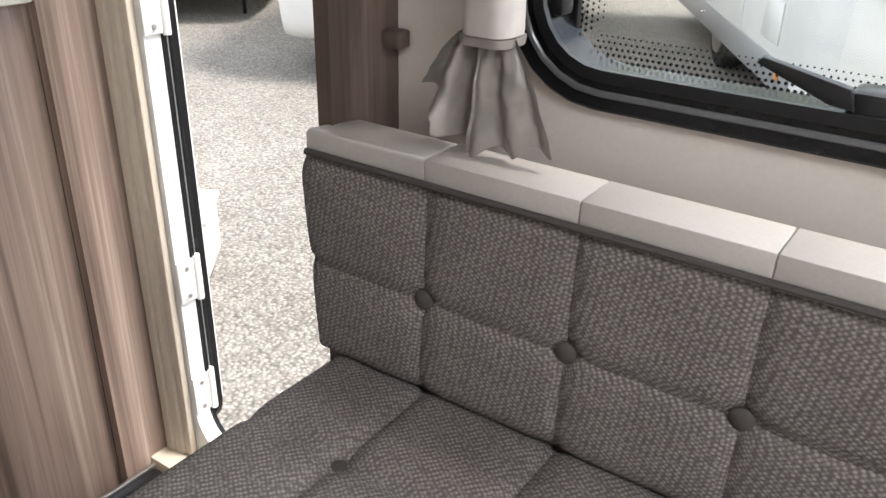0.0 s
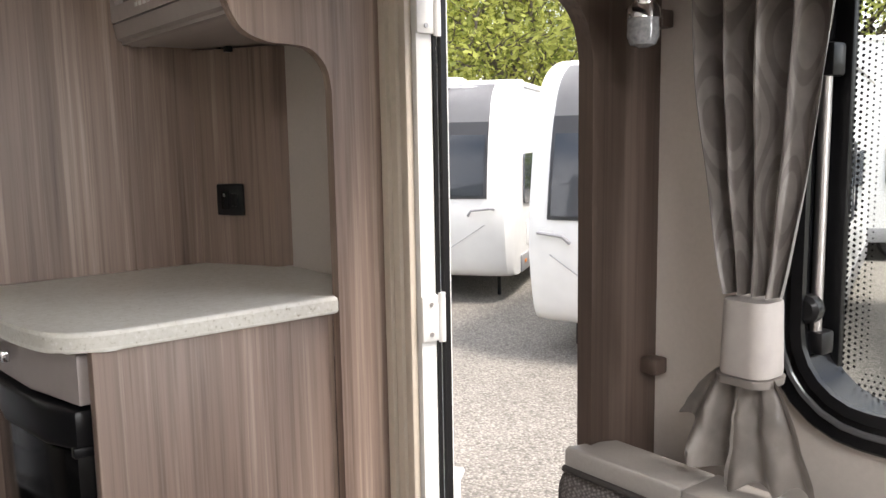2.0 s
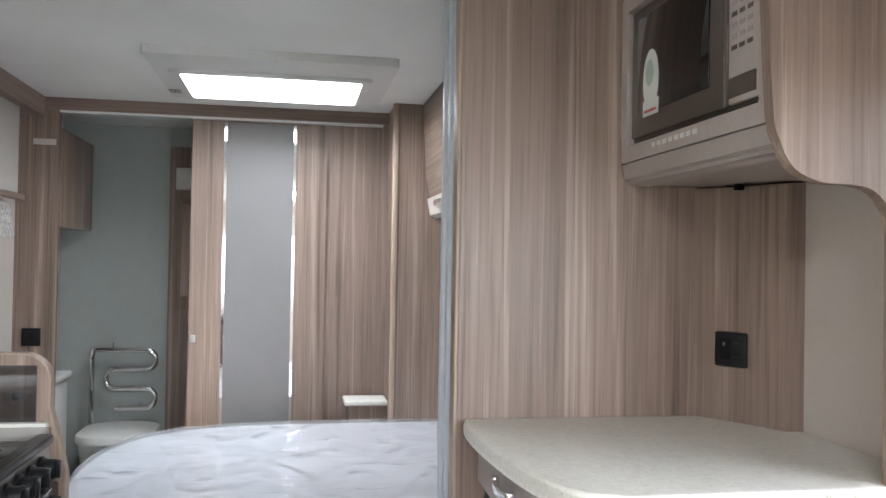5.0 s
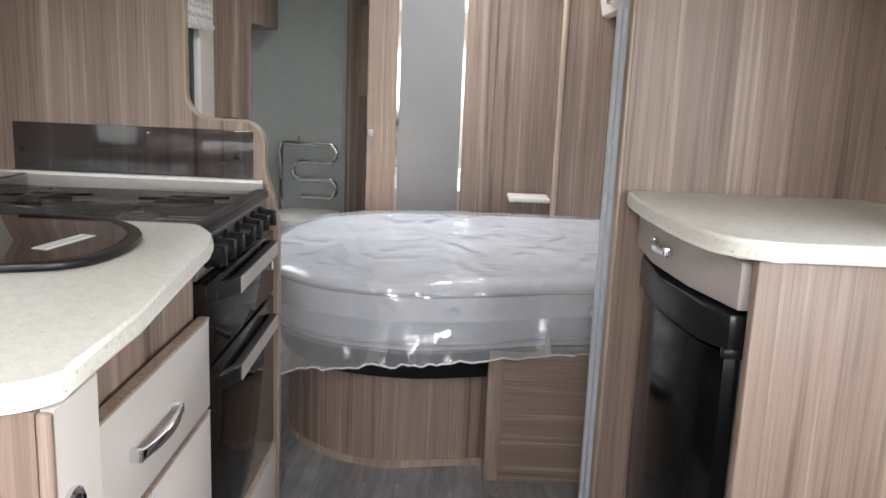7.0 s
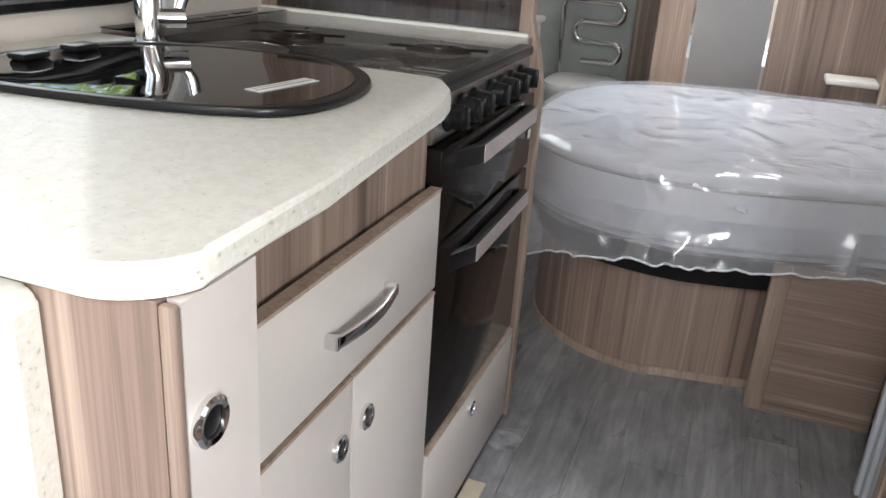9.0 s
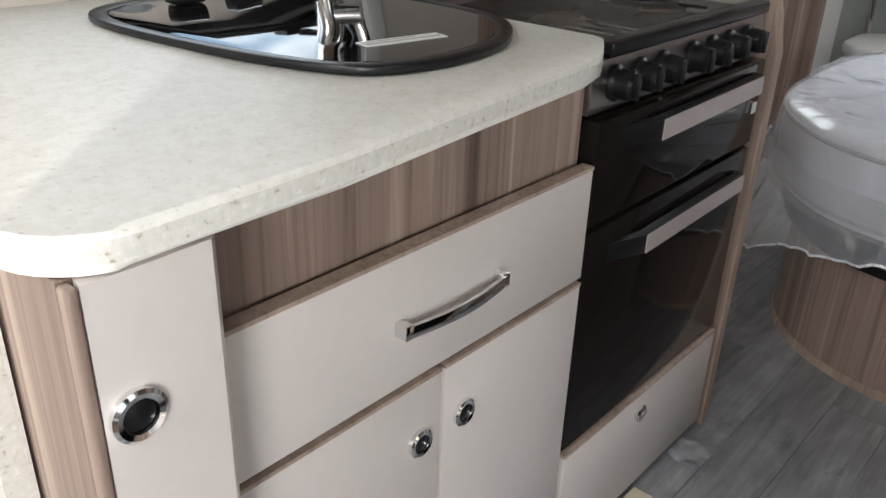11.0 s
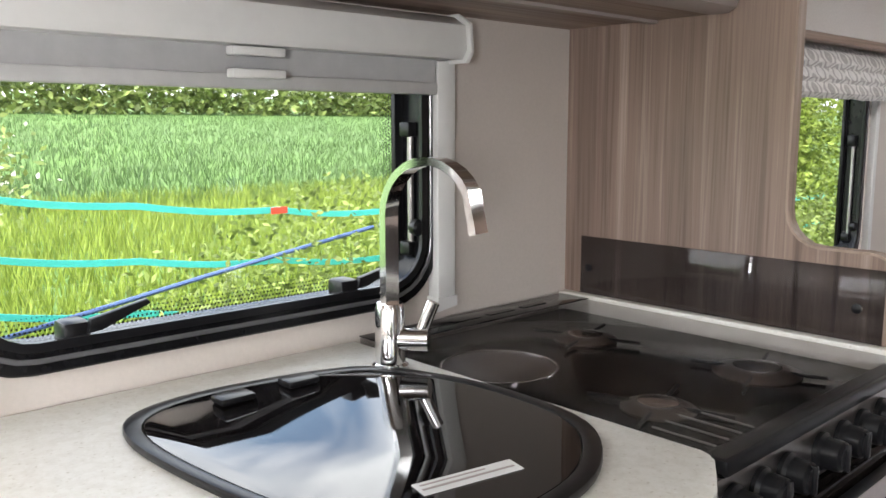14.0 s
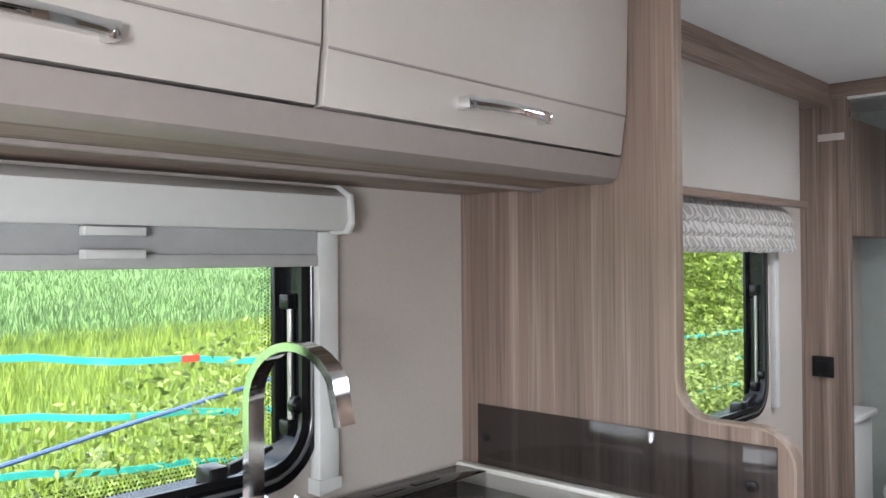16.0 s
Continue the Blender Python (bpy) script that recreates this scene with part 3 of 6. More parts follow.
top_plan = [(-0.655, -0.968)] + arc(-0.725, -0.275, 0.07, 0, 82, 10) + [(-0.90, -0.213), (-1.1, -0.232), (-1.30, -0.249), (-1.335, -0.254), (-1.365, -0.266), (-1.40, -0.286), (-1.435, -0.308), (-1.448, -0.319), (-1.4525, -0.332), (-1.4525, -0.968)]
wt = thing("worktop", "cream speckled worktop with rounded corner", "worktop", (-1.03, -0.6, 0.87))
part("slab", prism(top_plan, "z", 0.871, 0.899, 0.006, None, 3), WORKTOP, wt)
BANDS = [(wt, [(x, y, 0.885) for x, y in top_plan[:-1]], 0.0155)]
# folded extension flap at the worktop's end
flap = thing("worktop_flap", "cream speckled worktop flap folded down against the cabinet end", "worktop flap", (-0.654, -0.6, 0.36))
part("slab", prism(rounded(-0.90, -0.322, 0.36, 0.862, 0.012), "x", -0.668, -0.640, 0.003), WORKTOP, flap)
part("edge_band", box(-0.664, -0.644, -0.3222, -0.3212, 0.376, 0.846), WORKTOP_EDGE, flap, "speckled edge band")

# sink under a black glass lid
sink = thing("sink", "black-rimmed sink closed with a black glass lid", "sink", (-1.2, -0.6, 0.90))
so = smooth_curve([(-0.992, -0.752), (-1.010, -0.55), (-1.050, -0.41), (-1.105, -0.358), (-1.205, -0.345), (-1.315, -0.374), (-1.405, -0.46), (-1.425, -0.60), (-1.402, -0.725), (-1.34, -0.825), (-1.15, -0.868), (-1.03, -0.845)], 5, True)
so = [(x, y + 0.008) for x, y in so]
sc = Vector((-1.19, -0.592))
shrink = lambda pl, k: [tuple(sc + (Vector(p) - sc) * k) for p in pl]
part("rim", bevelled(ring(so, shrink(so, 0.915), "z", 0.9005, 0.911), 0.003, 2), BLACK, sink, "moulded black rim")
lid = part("glass_lid", prism(shrink(so, 0.912), "z", 0.901, 0.910, 0.002), BLACK_GLASS, sink, "black glass lid")
for x, y in ((-1.140, -0.796), (-1.238, -0.800)):
    part("hinge", box(x - 0.024, x + 0.024, y - 0.016, y + 0.016, 0.9105, 0.920, 0.004), BLACK, lid)
part("sticker", prism([(-1.136, -0.432), (-1.25, -0.411), (-1.256, -0.437), (-1.142, -0.458)], "z", 0.9105, 0.911), WHITE, lid, "white paper sticker", smooth=False)
part("print_bar", prism([(-1.142, -0.440), (-1.247, -0.421), (-1.2475, -0.4245), (-1.1425, -0.4435)], "z", 0.9111, 0.9114), TAUPE, lid, smooth=False)
part("print_bar", prism([(-1.146, -0.449), (-1.22, -0.4355), (-1.2205, -0.438), (-1.1465, -0.4515)], "z", 0.9111, 0.9114), TAUPE, lid, smooth=False)

# tall arched tap
TX, TY = -1.394, -0.80
tap = thing("tap", "chrome arched mixer tap with side lever", "tap", (TX, TY, 0.90))
part("base", lathe([(0.027, 0), (0.027, 0.006), (0.022, 0.010), (0.0215, 0.09), (0.019, 0.097)], (TX, TY, 0.9), 24), CHROME, tap)
sp = [(TX, TY, 0.99), (TX, TY, 1.12)]
AR = 0.077
dv = Vector((-0.17, 0.985))
for k in range(13):
    a = radians(180 - 150 * k / 12)
    q = AR + AR * math.cos(a)
    sp.append((TX + dv.x * q, TY + dv.y * q, 1.125 + AR * math.sin(a)))
sp.append((sp[-1][0] + dv.x * 0.012, sp[-1][1] + dv.y * 0.012, sp[-1][2] - 0.055))

part("spout", ribbon(sp, (dv.y, -dv.x, 0), 0.028, 0.011), CHROME, tap, "flat chrome arched spout")
lv = part("lever_body", tube([(TX + 0.0, TY, 0.945), (TX - 0.035, TY + 0.045, 0.945)], 0.017, 18), CHROME, tap)
part("lever", tube([(TX - 0.028, TY + 0.036, 0.955), (TX - 0.04, TY + 0.05, 1.0)], 0.006, 10, None, 1.6), CHROME, lv)

# cooker
CX0, CX1, CY = -1.973, -1.418, -0.315
ck = thing("cooker", "black cooker with glass lid, grill and oven", "cooker", ((CX0 + CX1) / 2, -0.6, ZF))
part("body", box(CX0, CX1, -0.94, CY - 0.02, 0.246, 0.868), BLACK, ck)
hl = part("glass_lid", box(CX0 + 0.004, -1.4545, -0.955, CY + 0.010, 0.8925, 0.906, 0.003), HOB_GLASS, ck, "smoked glass hob lid")
part("lid_frame", box(CX0 + 0.002, -1.4545, -0.956, -0.885, 0.9065, 0.9085, 0.0005), ENAMEL, hl)
for k in range(4):
    part("vent_slot", box(CX0 + 0.10 + 0.09 * k, CX0 + 0.165 + 0.09 * k, -0.925, -0.912, 0.9087, 0.9095), RUBBER, hl, smooth=False)
part("hob_plate", box(CX0, -1.4545, -0.95, CY + 0.008, 0.870, 0.878, 0.003), ENAMEL, ck, "black enamel hob plate")
for x, y, r in ((-1.56, -0.74, 0.088), (-1.80, -0.76, 0.055), (-1.58, -0.47, 0.05), (-1.83, -0.46, 0.065)):
    bn = part("burner", lathe([(r, 0), (r, 0.003), (r * 0.8, 0.006), (r * 0.72, 0.0085), (r * 0.2, 0.009)], (x, y, 0.8783), 28), STEEL if r > 0.08 else DARK_STEEL, ck)
    if r > 0.08:
        part("chrome_ring", ring([(x + (r + 0.004) * math.cos(k * 0.2244), y + (r + 0.004) * math.sin(k * 0.2244)) for k in range(28)], [(x + r * math.cos(k * 0.2244), y + r * math.sin(k * 0.2244)) for k in range(28)], "z", 0.8783, 0.884), CHROME, bn, "thin chrome ring")
    else:
        part("cap", lathe([(r * 0.55, 0), (r * 0.55, 0.0022), (r * 0.4, 0.0036)], (x, y, 0.8875), 20), CHROME, bn)
for k in range(5):
    part("pan_rest", tube([(-1.475 - 0.03 * k, -0.345, 0.884), (-1.475 - 0.03 * k, -0.43, 0.884)], 0.0013, 6), STEEL, ck, "thin steel pan rest bar")
for x, y in ((-1.80, -0.76), (-1.58, -0.47), (-1.83, -0.46)):
    for a in (0.3, 1.87, 3.44, 5.01):
        part("pan_support", tube([(x + 0.03 * math.cos(a), y + 0.03 * math.sin(a), 0.884), (x + 0.098 * math.cos(a), y + 0.098 * math.sin(a), 0.884)], 0.003, 6), BLACK, ck)
part("top_fascia", box(CX0, -1.4545, CY - 0.02, CY + 0.012, 0.872, 0.8915, 0.004), BLACK, ck)
fas = part("control_panel", prism([(CY - 0.03, 0.80), (CY + 0.006, 0.80), (CY + 0.010, 0.815), (CY + 0.004, 0.869), (CY - 0.03, 0.869)], "x", CX0, CX1 + 0.002), STEEL, ck, "bronze steel control panel")
for x in (-1.475, -1.54, -1.605, -1.70, -1.765, -1.83, -1.90):
    k = part("knob", lathe([(0.025, 0), (0.025, 0.006), (0.021, 0.010), (0.0195, 0.030), (0.015, 0.034)], (x, CY + 0.007, 0.836), 20, None, Matrix.Rotation(radians(-90), 4, "X")), BLACK, fas, "black control knob")
    part("grip", box(x - 0.0035, x + 0.0035, CY + 0.036, CY + 0.046, 0.818, 0.854, 0.002), BLACK, k)


def oven_door(name, z0, z1, hz, label):
    d = part(name, box(CX0 + 0.003, CX1 - 0.001, CY - 0.02, FY - 0.005, z0, z1, 0.004), OVEN_GLASS, ck, label)
    h = part("handle", prism([(CX0 + 0.035, CY + 0.008), (CX0 + 0.055, CY + 0.045), (CX1 - 0.135, CY + 0.050), (CX1 - 0.020, CY + 0.008), (CX1 - 0.045, CY + 0.008), (CX1 - 0.140, CY + 0.036), (CX0 + 0.064, CY + 0.031), (CX0 + 0.05, CY + 0.008)], "z", hz - 0.016, hz + 0.016, 0.002), BLACK, d, "angular black handle")
    part("handle_plate", prism([(CX0 + 0.056, CY + 0.0455), (CX1 - 0.136, CY + 0.0505), (CX1 - 0.136, CY + 0.052), (CX0 + 0.056, CY + 0.047)], "z", hz - 0.0155, hz + 0.0155), TRIM_STEEL, h, "steel front plate")
    return d


oven_door("grill_door", 0.640, 0.795, 0.762, "black glass grill door")
oven_door("oven_door", 0.248, 0.632, 0.582, "black glass oven door")
part("badge", box(CX0 + 0.012, CX0 + 0.03, FY - 0.0048, FY - 0.0035, 0.70, 0.72), WHITE, ck)
lowp = thing("drawer_panel", "cream panel with round latch below the oven", "cupboard front", (-1.7, CY, ZF))
lp = cream_front("panel", lowp, CX0, CX1 - 0.005, ZF + 0.03, 0.238, FY)
push_latch(lp, -1.674, FY, 0.192, 1, 0.017)
single("worktop_strip", box(-1.997, -1.975, YK + 0.004, -0.318, 0.871, 0.912, 0.003), WORKTOP, "narrow cream worktop strip beside the hob", "worktop strip")

# partition between cooker and bedroom, with its stepped curve
pp = [(YK, ZF), (-0.286, ZF), (-0.286, 0.80), (-0.300, 0.87)] + [(-0.320, 0.94), (-0.320, 0.99)] + arc(-0.375, 0.997, 0.055, 0, 90, 6) + [(-0.452, 1.052)] + [(-0.508 - 0.058 * math.cos(radians(a)) + 0.058, 1.112 + 0.06 * -math.sin(radians(a))) for a in (90, 72, 54, 36, 18, 0)] + [(-0.508, ZC), (YK, ZC)]
pt = thing("partition_1", "striped wood partition with a stepped curved edge", "partition", (-2.015, -0.6, ZF), "structure")
part("board", prism(pp, "x", -2.026, -2.0), WOOD, pt)
edge_path = [(-2.013, y, z) for y, z in pp[1:-1]]
part("edging", ribbon(edge_path, (1, 0, 0), 0.027, 0.004), EDGE, pt, "oak edging")
sg = thing("splash_glass", "smoked glass splashback with two screws", "splashback", (-1.995, -0.63, 0.906))
part("pane", box(-1.999, -1.994, -0.925, -0.345, 0.908, 1.028, 0.001), SMOKED, sg)
for y in (-0.903, -0.383):
    part("screw", lathe([(0.008, 0), (0.008, 0.003), (0.005, 0.0045)], (-1.994, y, 0.965), 14, None, Matrix.Rotation(radians(90), 4, "Y")), BLACK, sg)

# overhead lockers above the sink
LX0, LX1 = -1.998, 0.55
lk = thing("overhead_locker", "cream-fronted overhead locker row above the sink", "locker", (-0.7, -0.8, 1.44))
part("bottom", box(LX0, LX1, YK, -0.64, 1.438, 1.452), WOOD_L, lk, "wood underside")
part("lower_trim", prism([(-0.66, 1.437), (-0.628, 1.437), (-0.612, 1.445), (-0.604, 1.475), (-0.604, 1.480), (-0.66, 1.480)], "x", LX0, LX1), TAUPE, lk, "taupe lower trim")
part("light_rail", box(LX0, LX1, -0.78, -0.765, 1.432, 1.4375), TAUPE, lk)
part("body", box(LX0, LX1, YK, -0.64, 1.482, ZC), TAUPE, lk)
for x0, x1, hx in ((-1.993, -1.352, -1.668), (-1.342, -0.715, -1.013), (-0.705, -0.07, -0.4), (-0.06, 0.545, 0.2)):
    dd = part("door", prism([(-0.618, 1.484), (-0.600, 1.484), (-0.590, 1.56), (-0.585, 1.75), (-0.59, 1.91), (-0.61, 1.91)], "x", x0, x1, 0.0015), CREAM, lk, "cream locker door")
    part("split_line", box(x0 + 0.001, x1 - 0.001, -0.592, -0.5885, 1.5475, 1.5500), TAUPE, dd, smooth=False)
    h = bow_handle(dd, hx - 0.087, hx + 0.087, -0.597, 1.516, 0.030)

# roller blind cassette and side track
rb = thing("roller_blind", "white window roller blind, pulled just below its cassette", "blind", (-1.25, -0.95, 1.30))
part("cassette", prism([(YK, 1.358), (-0.905, 1.358), (-0.895, 1.372), (-0.898, 1.412), (-0.925, 1.428), (YK, 1.428)], "x", -1.642, -0.83, 0.003), WHITE, rb, "white cassette")
part("end_cap", prism([(YK, 1.352), (-0.900, 1.352), (-0.888, 1.368), (-0.892, 1.416), (-0.922, 1.434), (YK, 1.434)], "x", -1.652, -1.6425, 0.003), WHITE, rb)
part("blind_cloth", box(-1.615, -0.88, YK + 0.022, YK + 0.026, 1.315, 1.36), plain("grey blind", (0.42, 0.42, 0.42), 0.7), rb, "grey pleated blind edge")
part("bottom_bar", box(-1.612, -0.882, YK + 0.016, YK + 0.034, 1.300, 1.320, 0.003), plain("grey bar", (0.5, 0.5, 0.49), 0.5), rb)
for z in (1.352, 1.322):
    part("handle", box(-1.305, -1.222, YK + 0.035, YK + 0.055, z - 0.008, z + 0.004, 0.002), WHITE, rb)
for x in (-1.630, -0.865):
    tr = part("side_track", box(x - 0.030, x + 0.012, YK, YK + 0.028, 0.948, 1.357, 0.004), WHITE, rb, "white side track")
    part("foot", prism([(x - 0.032, 0.932), (x + 0.014, 0.925), (x + 0.014, 0.950), (x - 0.032, 0.950)], "y", YK, YK + 0.03), WHITE, tr)

# ---- fridge side ----
fp = thing("partition_2", "tall striped wood partition panel beside the fridge", "partition", (-1.69, 0.8, ZF), "structure")
part("board", box(-1.712, -1.675, 0.482, YD, ZF, ZC), WOOD, fp)
part("edging", box(-1.713, -1.674, 0.474, 0.482, ZF, ZC, 0.003), EDGE, fp, "pale edging")
fu = thing("fridge_cabinet", "striped wood fridge cabinet with a taupe drawer", "cabinet", (-1.42, 0.8, ZF))
part("end_panel", box(-1.185, -1.160, 0.580, 0.972, ZF, 0.9345, 0.004), WOOD, fu, "striped wood end panel")
part("rail", box(-1.673, -1.19, 0.60, 1.07, 0.85, 0.865), TAUPE, fu)
fd = part("drawer", prism([(-1.668, 0.522), (-1.52, 0.517), (-1.34, 0.534), (-1.192, 0.568), (-1.192, 0.60), (-1.668, 0.60)], "z", 0.850, 0.925, 0.003), TAUPE, fu, "taupe drawer front")
bow_handle(fd, -1.50, -1.40, 0.520, 0.893, -0.018)
part("side_panel", box(-1.675, -1.668, 0.60, YD, ZF, 0.9345), WOOD, fu)
part("kick", box(-1.668, -1.186, 0.62, 0.635, ZF, 0.05), BLACK, fu)
fr = thing("fridge", "black fridge with a curved top grip", "fridge", (-1.43, 0.8, 0.05))
part("body", box(-1.665, -1.193, 0.615, 1.06, 0.055, 0.842), BLACK, fr)
part("door", prism([(-1.662, 0.612), (-1.662, 0.545), (-1.60, 0.528), (-1.43, 0.524), (-1.27, 0.545), (-1.215, 0.565), (-1.206, 0.612)], "z", 0.06, 0.775, 0.004), ENAMEL, fr, "glossy black bowed door")
part("top_grip", prism([(-1.664, 0.612), (-1.664, 0.537), (-1.60, 0.517), (-1.43, 0.511), (-1.26, 0.533), (-1.198, 0.562), (-1.198, 0.612)], "z", 0.783, 0.842, 0.006), BLACK, fr, "black moulded grip")
part("hinge", box(-1.212, -1.196, 0.556, 0.60, 0.772, 0.788, 0.003), BLACK, fr)
part("door_seal", box(-1.2045, -1.1935, 0.585, 0.614, 0.06, 0.772, 0.002), STEEL, fr, "pale grey door seal")

fplan = [(-1.674, 1.079), (-1.674, 0.497)] + smooth_curve([(-1.66, 0.492, 0), (-1.52, 0.49, 0), (-1.33, 0.502, 0), (-1.21, 0.526, 0), (-1.158, 0.562, 0), (-1.142, 0.62, 0)], 4) + [(-1.142, 0.971), (-1.166, 0.971), (-1.166, 1.079)]
fw = thing("worktop", "cream worktop with bowed front on the fridge cabinet", "worktop", (-1.42, 0.8, 0.92))
part("slab", prism([p[:2] for p in fplan], "z", 0.935, 0.965, 0.006, None, 3), WORKTOP, fw)
BANDS.append((fw, [(p[0], p[1], 0.950) for p in fplan[1:-2]], 0.017))
for owner, pts, wide in BANDS:
    part("edge_band", ribbon(pts, (0, 0, 1), wide, 0.0014), WORKTOP_EDGE, owner, "speckled edge band")

# arched panel between worktop and door
def arch_profile(y_front, y_in, y_back, z_curve, z_top):
    """From the floor up: narrow below, sweeping out to the locker front above."""
    a = smooth_curve([(y_in, z_curve - 0.072, 0), (y_in - 0.008, z_curve - 0.035, 0), (y_in - 0.032, z_curve - 0.008, 0), (y_in - 0.065, z_curve, 0), (y_in - 0.11, z_curve + 0.002, 0), (y_in - 0.15, z_curve + 0.018, 0), (y_in - 0.172, z_curve + 0.055, 0), (y_in - 0.182, z_curve + 0.1, 0), (y_front - 0.01, z_curve + 0.3, 0), (y_front - 0.02, z_top, 0)], 4)
    return [(y_back, ZF), (y_in, ZF)] + [p[:2] for p in a] + [(y_back, z_top)]


ap = arch_profile(0.79, 0.973, YD, 1.372, ZC)
a1 = thing("partition_3", "striped wood arched panel beside the entrance door", "partition", (-1.15, 1.0, ZF), "structure")
part("board", prism(ap, "x", -1.160, -1.140), WOOD, a1)
part("edging", ribbon([(-1.15, y, z) for y, z in ap[1:-1]], (1, 0, 0), 0.021, 0.003), WOOD, a1)
# boxed corner with the socket
bx = thing("corner_boxing", "striped wood boxing in the worktop corner", "boxing", (-1.6, 1.04, 0.95), "structure")
part("board", prism([(-1.674, 0.955), (-1.548, 1.028), (-1.530, 1.034), (-1.505, 1.046), (-1.500, YD), (-1.674, YD)], "z", 0.965, 1.41), WOOD, bx)


def socket(name, c, axis, w, label, slots=True):
    """A square black plate facing -y ('y') or +x ('x')."""
    s = thing(name, label, name.replace("_", " "), c)
    x, y, z = c
    if axis == "y":
        part("plate", box(x - w / 2, x + w / 2, y - 0.009, y, z - w / 2, z + w / 2, 0.004), BLACK, s)
        if slots:
            part("insert", box(x - w * 0.30, x - w * 0.02, y - 0.0115, y - 0.0085, z - w * 0.3, z + w * 0.3, 0.002), RUBBER, s)
            part("switch", box(x + w * 0.08, x + w * 0.30, y - 0.0125, y - 0.0085, z - w * 0.2, z + w * 0.2, 0.002), BLACK, s)
            part("indicator", box(x - w * 0.2, x - w * 0.14, y - 0.0125, y - 0.0112, z + w * 0.1, z + w * 0.2), STEEL, s)
    else:
        part("plate", box(x, x + 0.009, y - w / 2, y + w / 2, z - w / 2, z + w / 2, 0.004), BLACK, s)
        part("switch", box(x + 0.0085, x + 0.0125, y - w * 0.24, y + w * 0.24, z - w * 0.3, z + w * 0.3, 0.002), BLACK, s)
    return s


sk = socket("socket", (0, 0, 0), "y", 0.066, "black wall socket plate on the corner boxing")
sk.location, sk.rotation_euler = (-1.600, 0.9965, 1.102), (0, 0, radians(30))

# microwave in its housing
mh = thing("microwave_housing", "wood and taupe overhead housing for the microwave", "housing", (-1.42, 0.93, 1.41))
part("shell", box(-1.674, -1.161, 0.815, YD, 1.415, 1.447), TAUPE, mh)
part("lip", prism([(0.800, 1.452), (0.806, 1.425), (0.835, 1.412), (0.86, 1.412), (0.86, 1.452)], "x", -1.674, -1.161), TAUPE, mh, "taupe curved lower lip")
part("back", box(-1.674, -1.161, 1.03, YD, 1.447, 1.80), TAUPE, mh)
part("shelf", box(-1.674, -1.161, 0.82, YD, 1.775, 1.79), TAUPE, mh)
part("upper_board", box(-1.672, -1.163, 0.785, 0.80, 1.80, ZC - 0.004), BLACK, mh, "black board above the microwave")
for x in (-1.62, -1.585):
    part("clip", box(x - 0.008, x + 0.008, 0.99, 1.005, 1.402, 1.414, 0.002), BLACK, mh)
mw = thing("microwave", "built-in microwave with bronze frame and stickers", "microwave", (-1.42, 0.8, 1.455))
mo, mi = rounded(-1.672, -1.164, 1.454, 1.772, 0.008), rounded(-1.645, -1.186, 1.484, 1.742, 0.004)
part("trim_frame", ring(mo, mi, "y", 0.797, 0.815), TRIM_STEEL, mw, "brushed trim frame")
part("body", box(-1.640, -1.192, 0.812, 1.03, 1.492, 1.740), DARK_STEEL, mw)
mdoor = part("door", box(-1.636, -1.285, 0.803, 0.812, 1.496, 1.736, 0.004), DARK_STEEL, mw, "bronze door")
part("window", box(-1.605, -1.335, 0.8005, 0.8035, 1.535, 1.715, 0.001), BLACK_GLASS, mdoor, "dark glass window")
part("door_edge", box(-1.290, -1.2865, 0.8015, 0.8035, 1.496, 1.736), STEEL, mdoor, smooth=False)
keys = part("control_panel", box(-1.281, -1.196, 0.803, 0.812, 1.496, 1.736, 0.004), TRIM_STEEL, mw, "steel control panel")
part("display", box(-1.272, -1.208, 0.8015, 0.8032, 1.700, 1.722), BLACK_GLASS, keys)
for r in range(7):
    for c in range(3):
        part("key", box(-1.269 + 0.0215 * c, -1.255 + 0.0215 * c, 0.8016, 0.8032, 1.674 - 0.0165 * r, 1.681 - 0.0165 * r, 0.001), TAUPE if r % 3 else DARK_STEEL, keys, smooth=False)
part("open_button", box(-1.275, -1.202, 0.8008, 0.8032, 1.505, 1.535, 0.002), DARK_STEEL, keys)
part("sticker", prism([(-1.545 + 0.032 * math.cos(a) * 1.0, 1.592 + 0.055 * math.sin(a)) for a in [2 * math.pi * k / 28 for k in range(28)]], "y", 0.7995, 0.8004), WHITE, mdoor, "oval white sticker", smooth=False)
part("sticker_mark", prism([(-1.548 + 0.016 * math.cos(a), 1.605 + 0.024 * math.sin(a)) for a in [2 * math.pi * k / 20 for k in range(20)]], "y", 0.7988, 0.7994), plain("grey green ink", (0.42, 0.50, 0.44), 0.6), mdoor, smooth=False)
part("sticker_base", box(-1.575, -1.512, 0.7990, 0.8003, 1.528, 1.556), WHITE, mdoor, "white and red paper label", smooth=False)
part("print_bar", box(-1.570, -1.520, 0.7984, 0.7989, 1.534, 1.539), plain("red ink", (0.5, 0.13, 0.10), 0.6), mdoor, smooth=False)
for k in range(8):
    x = -1.53 + 0.022 * k
    part("print_bar", box(x, x + 0.014, 0.7962, 0.7969, 1.468, 1.476), WHITE, mw, smooth=False)

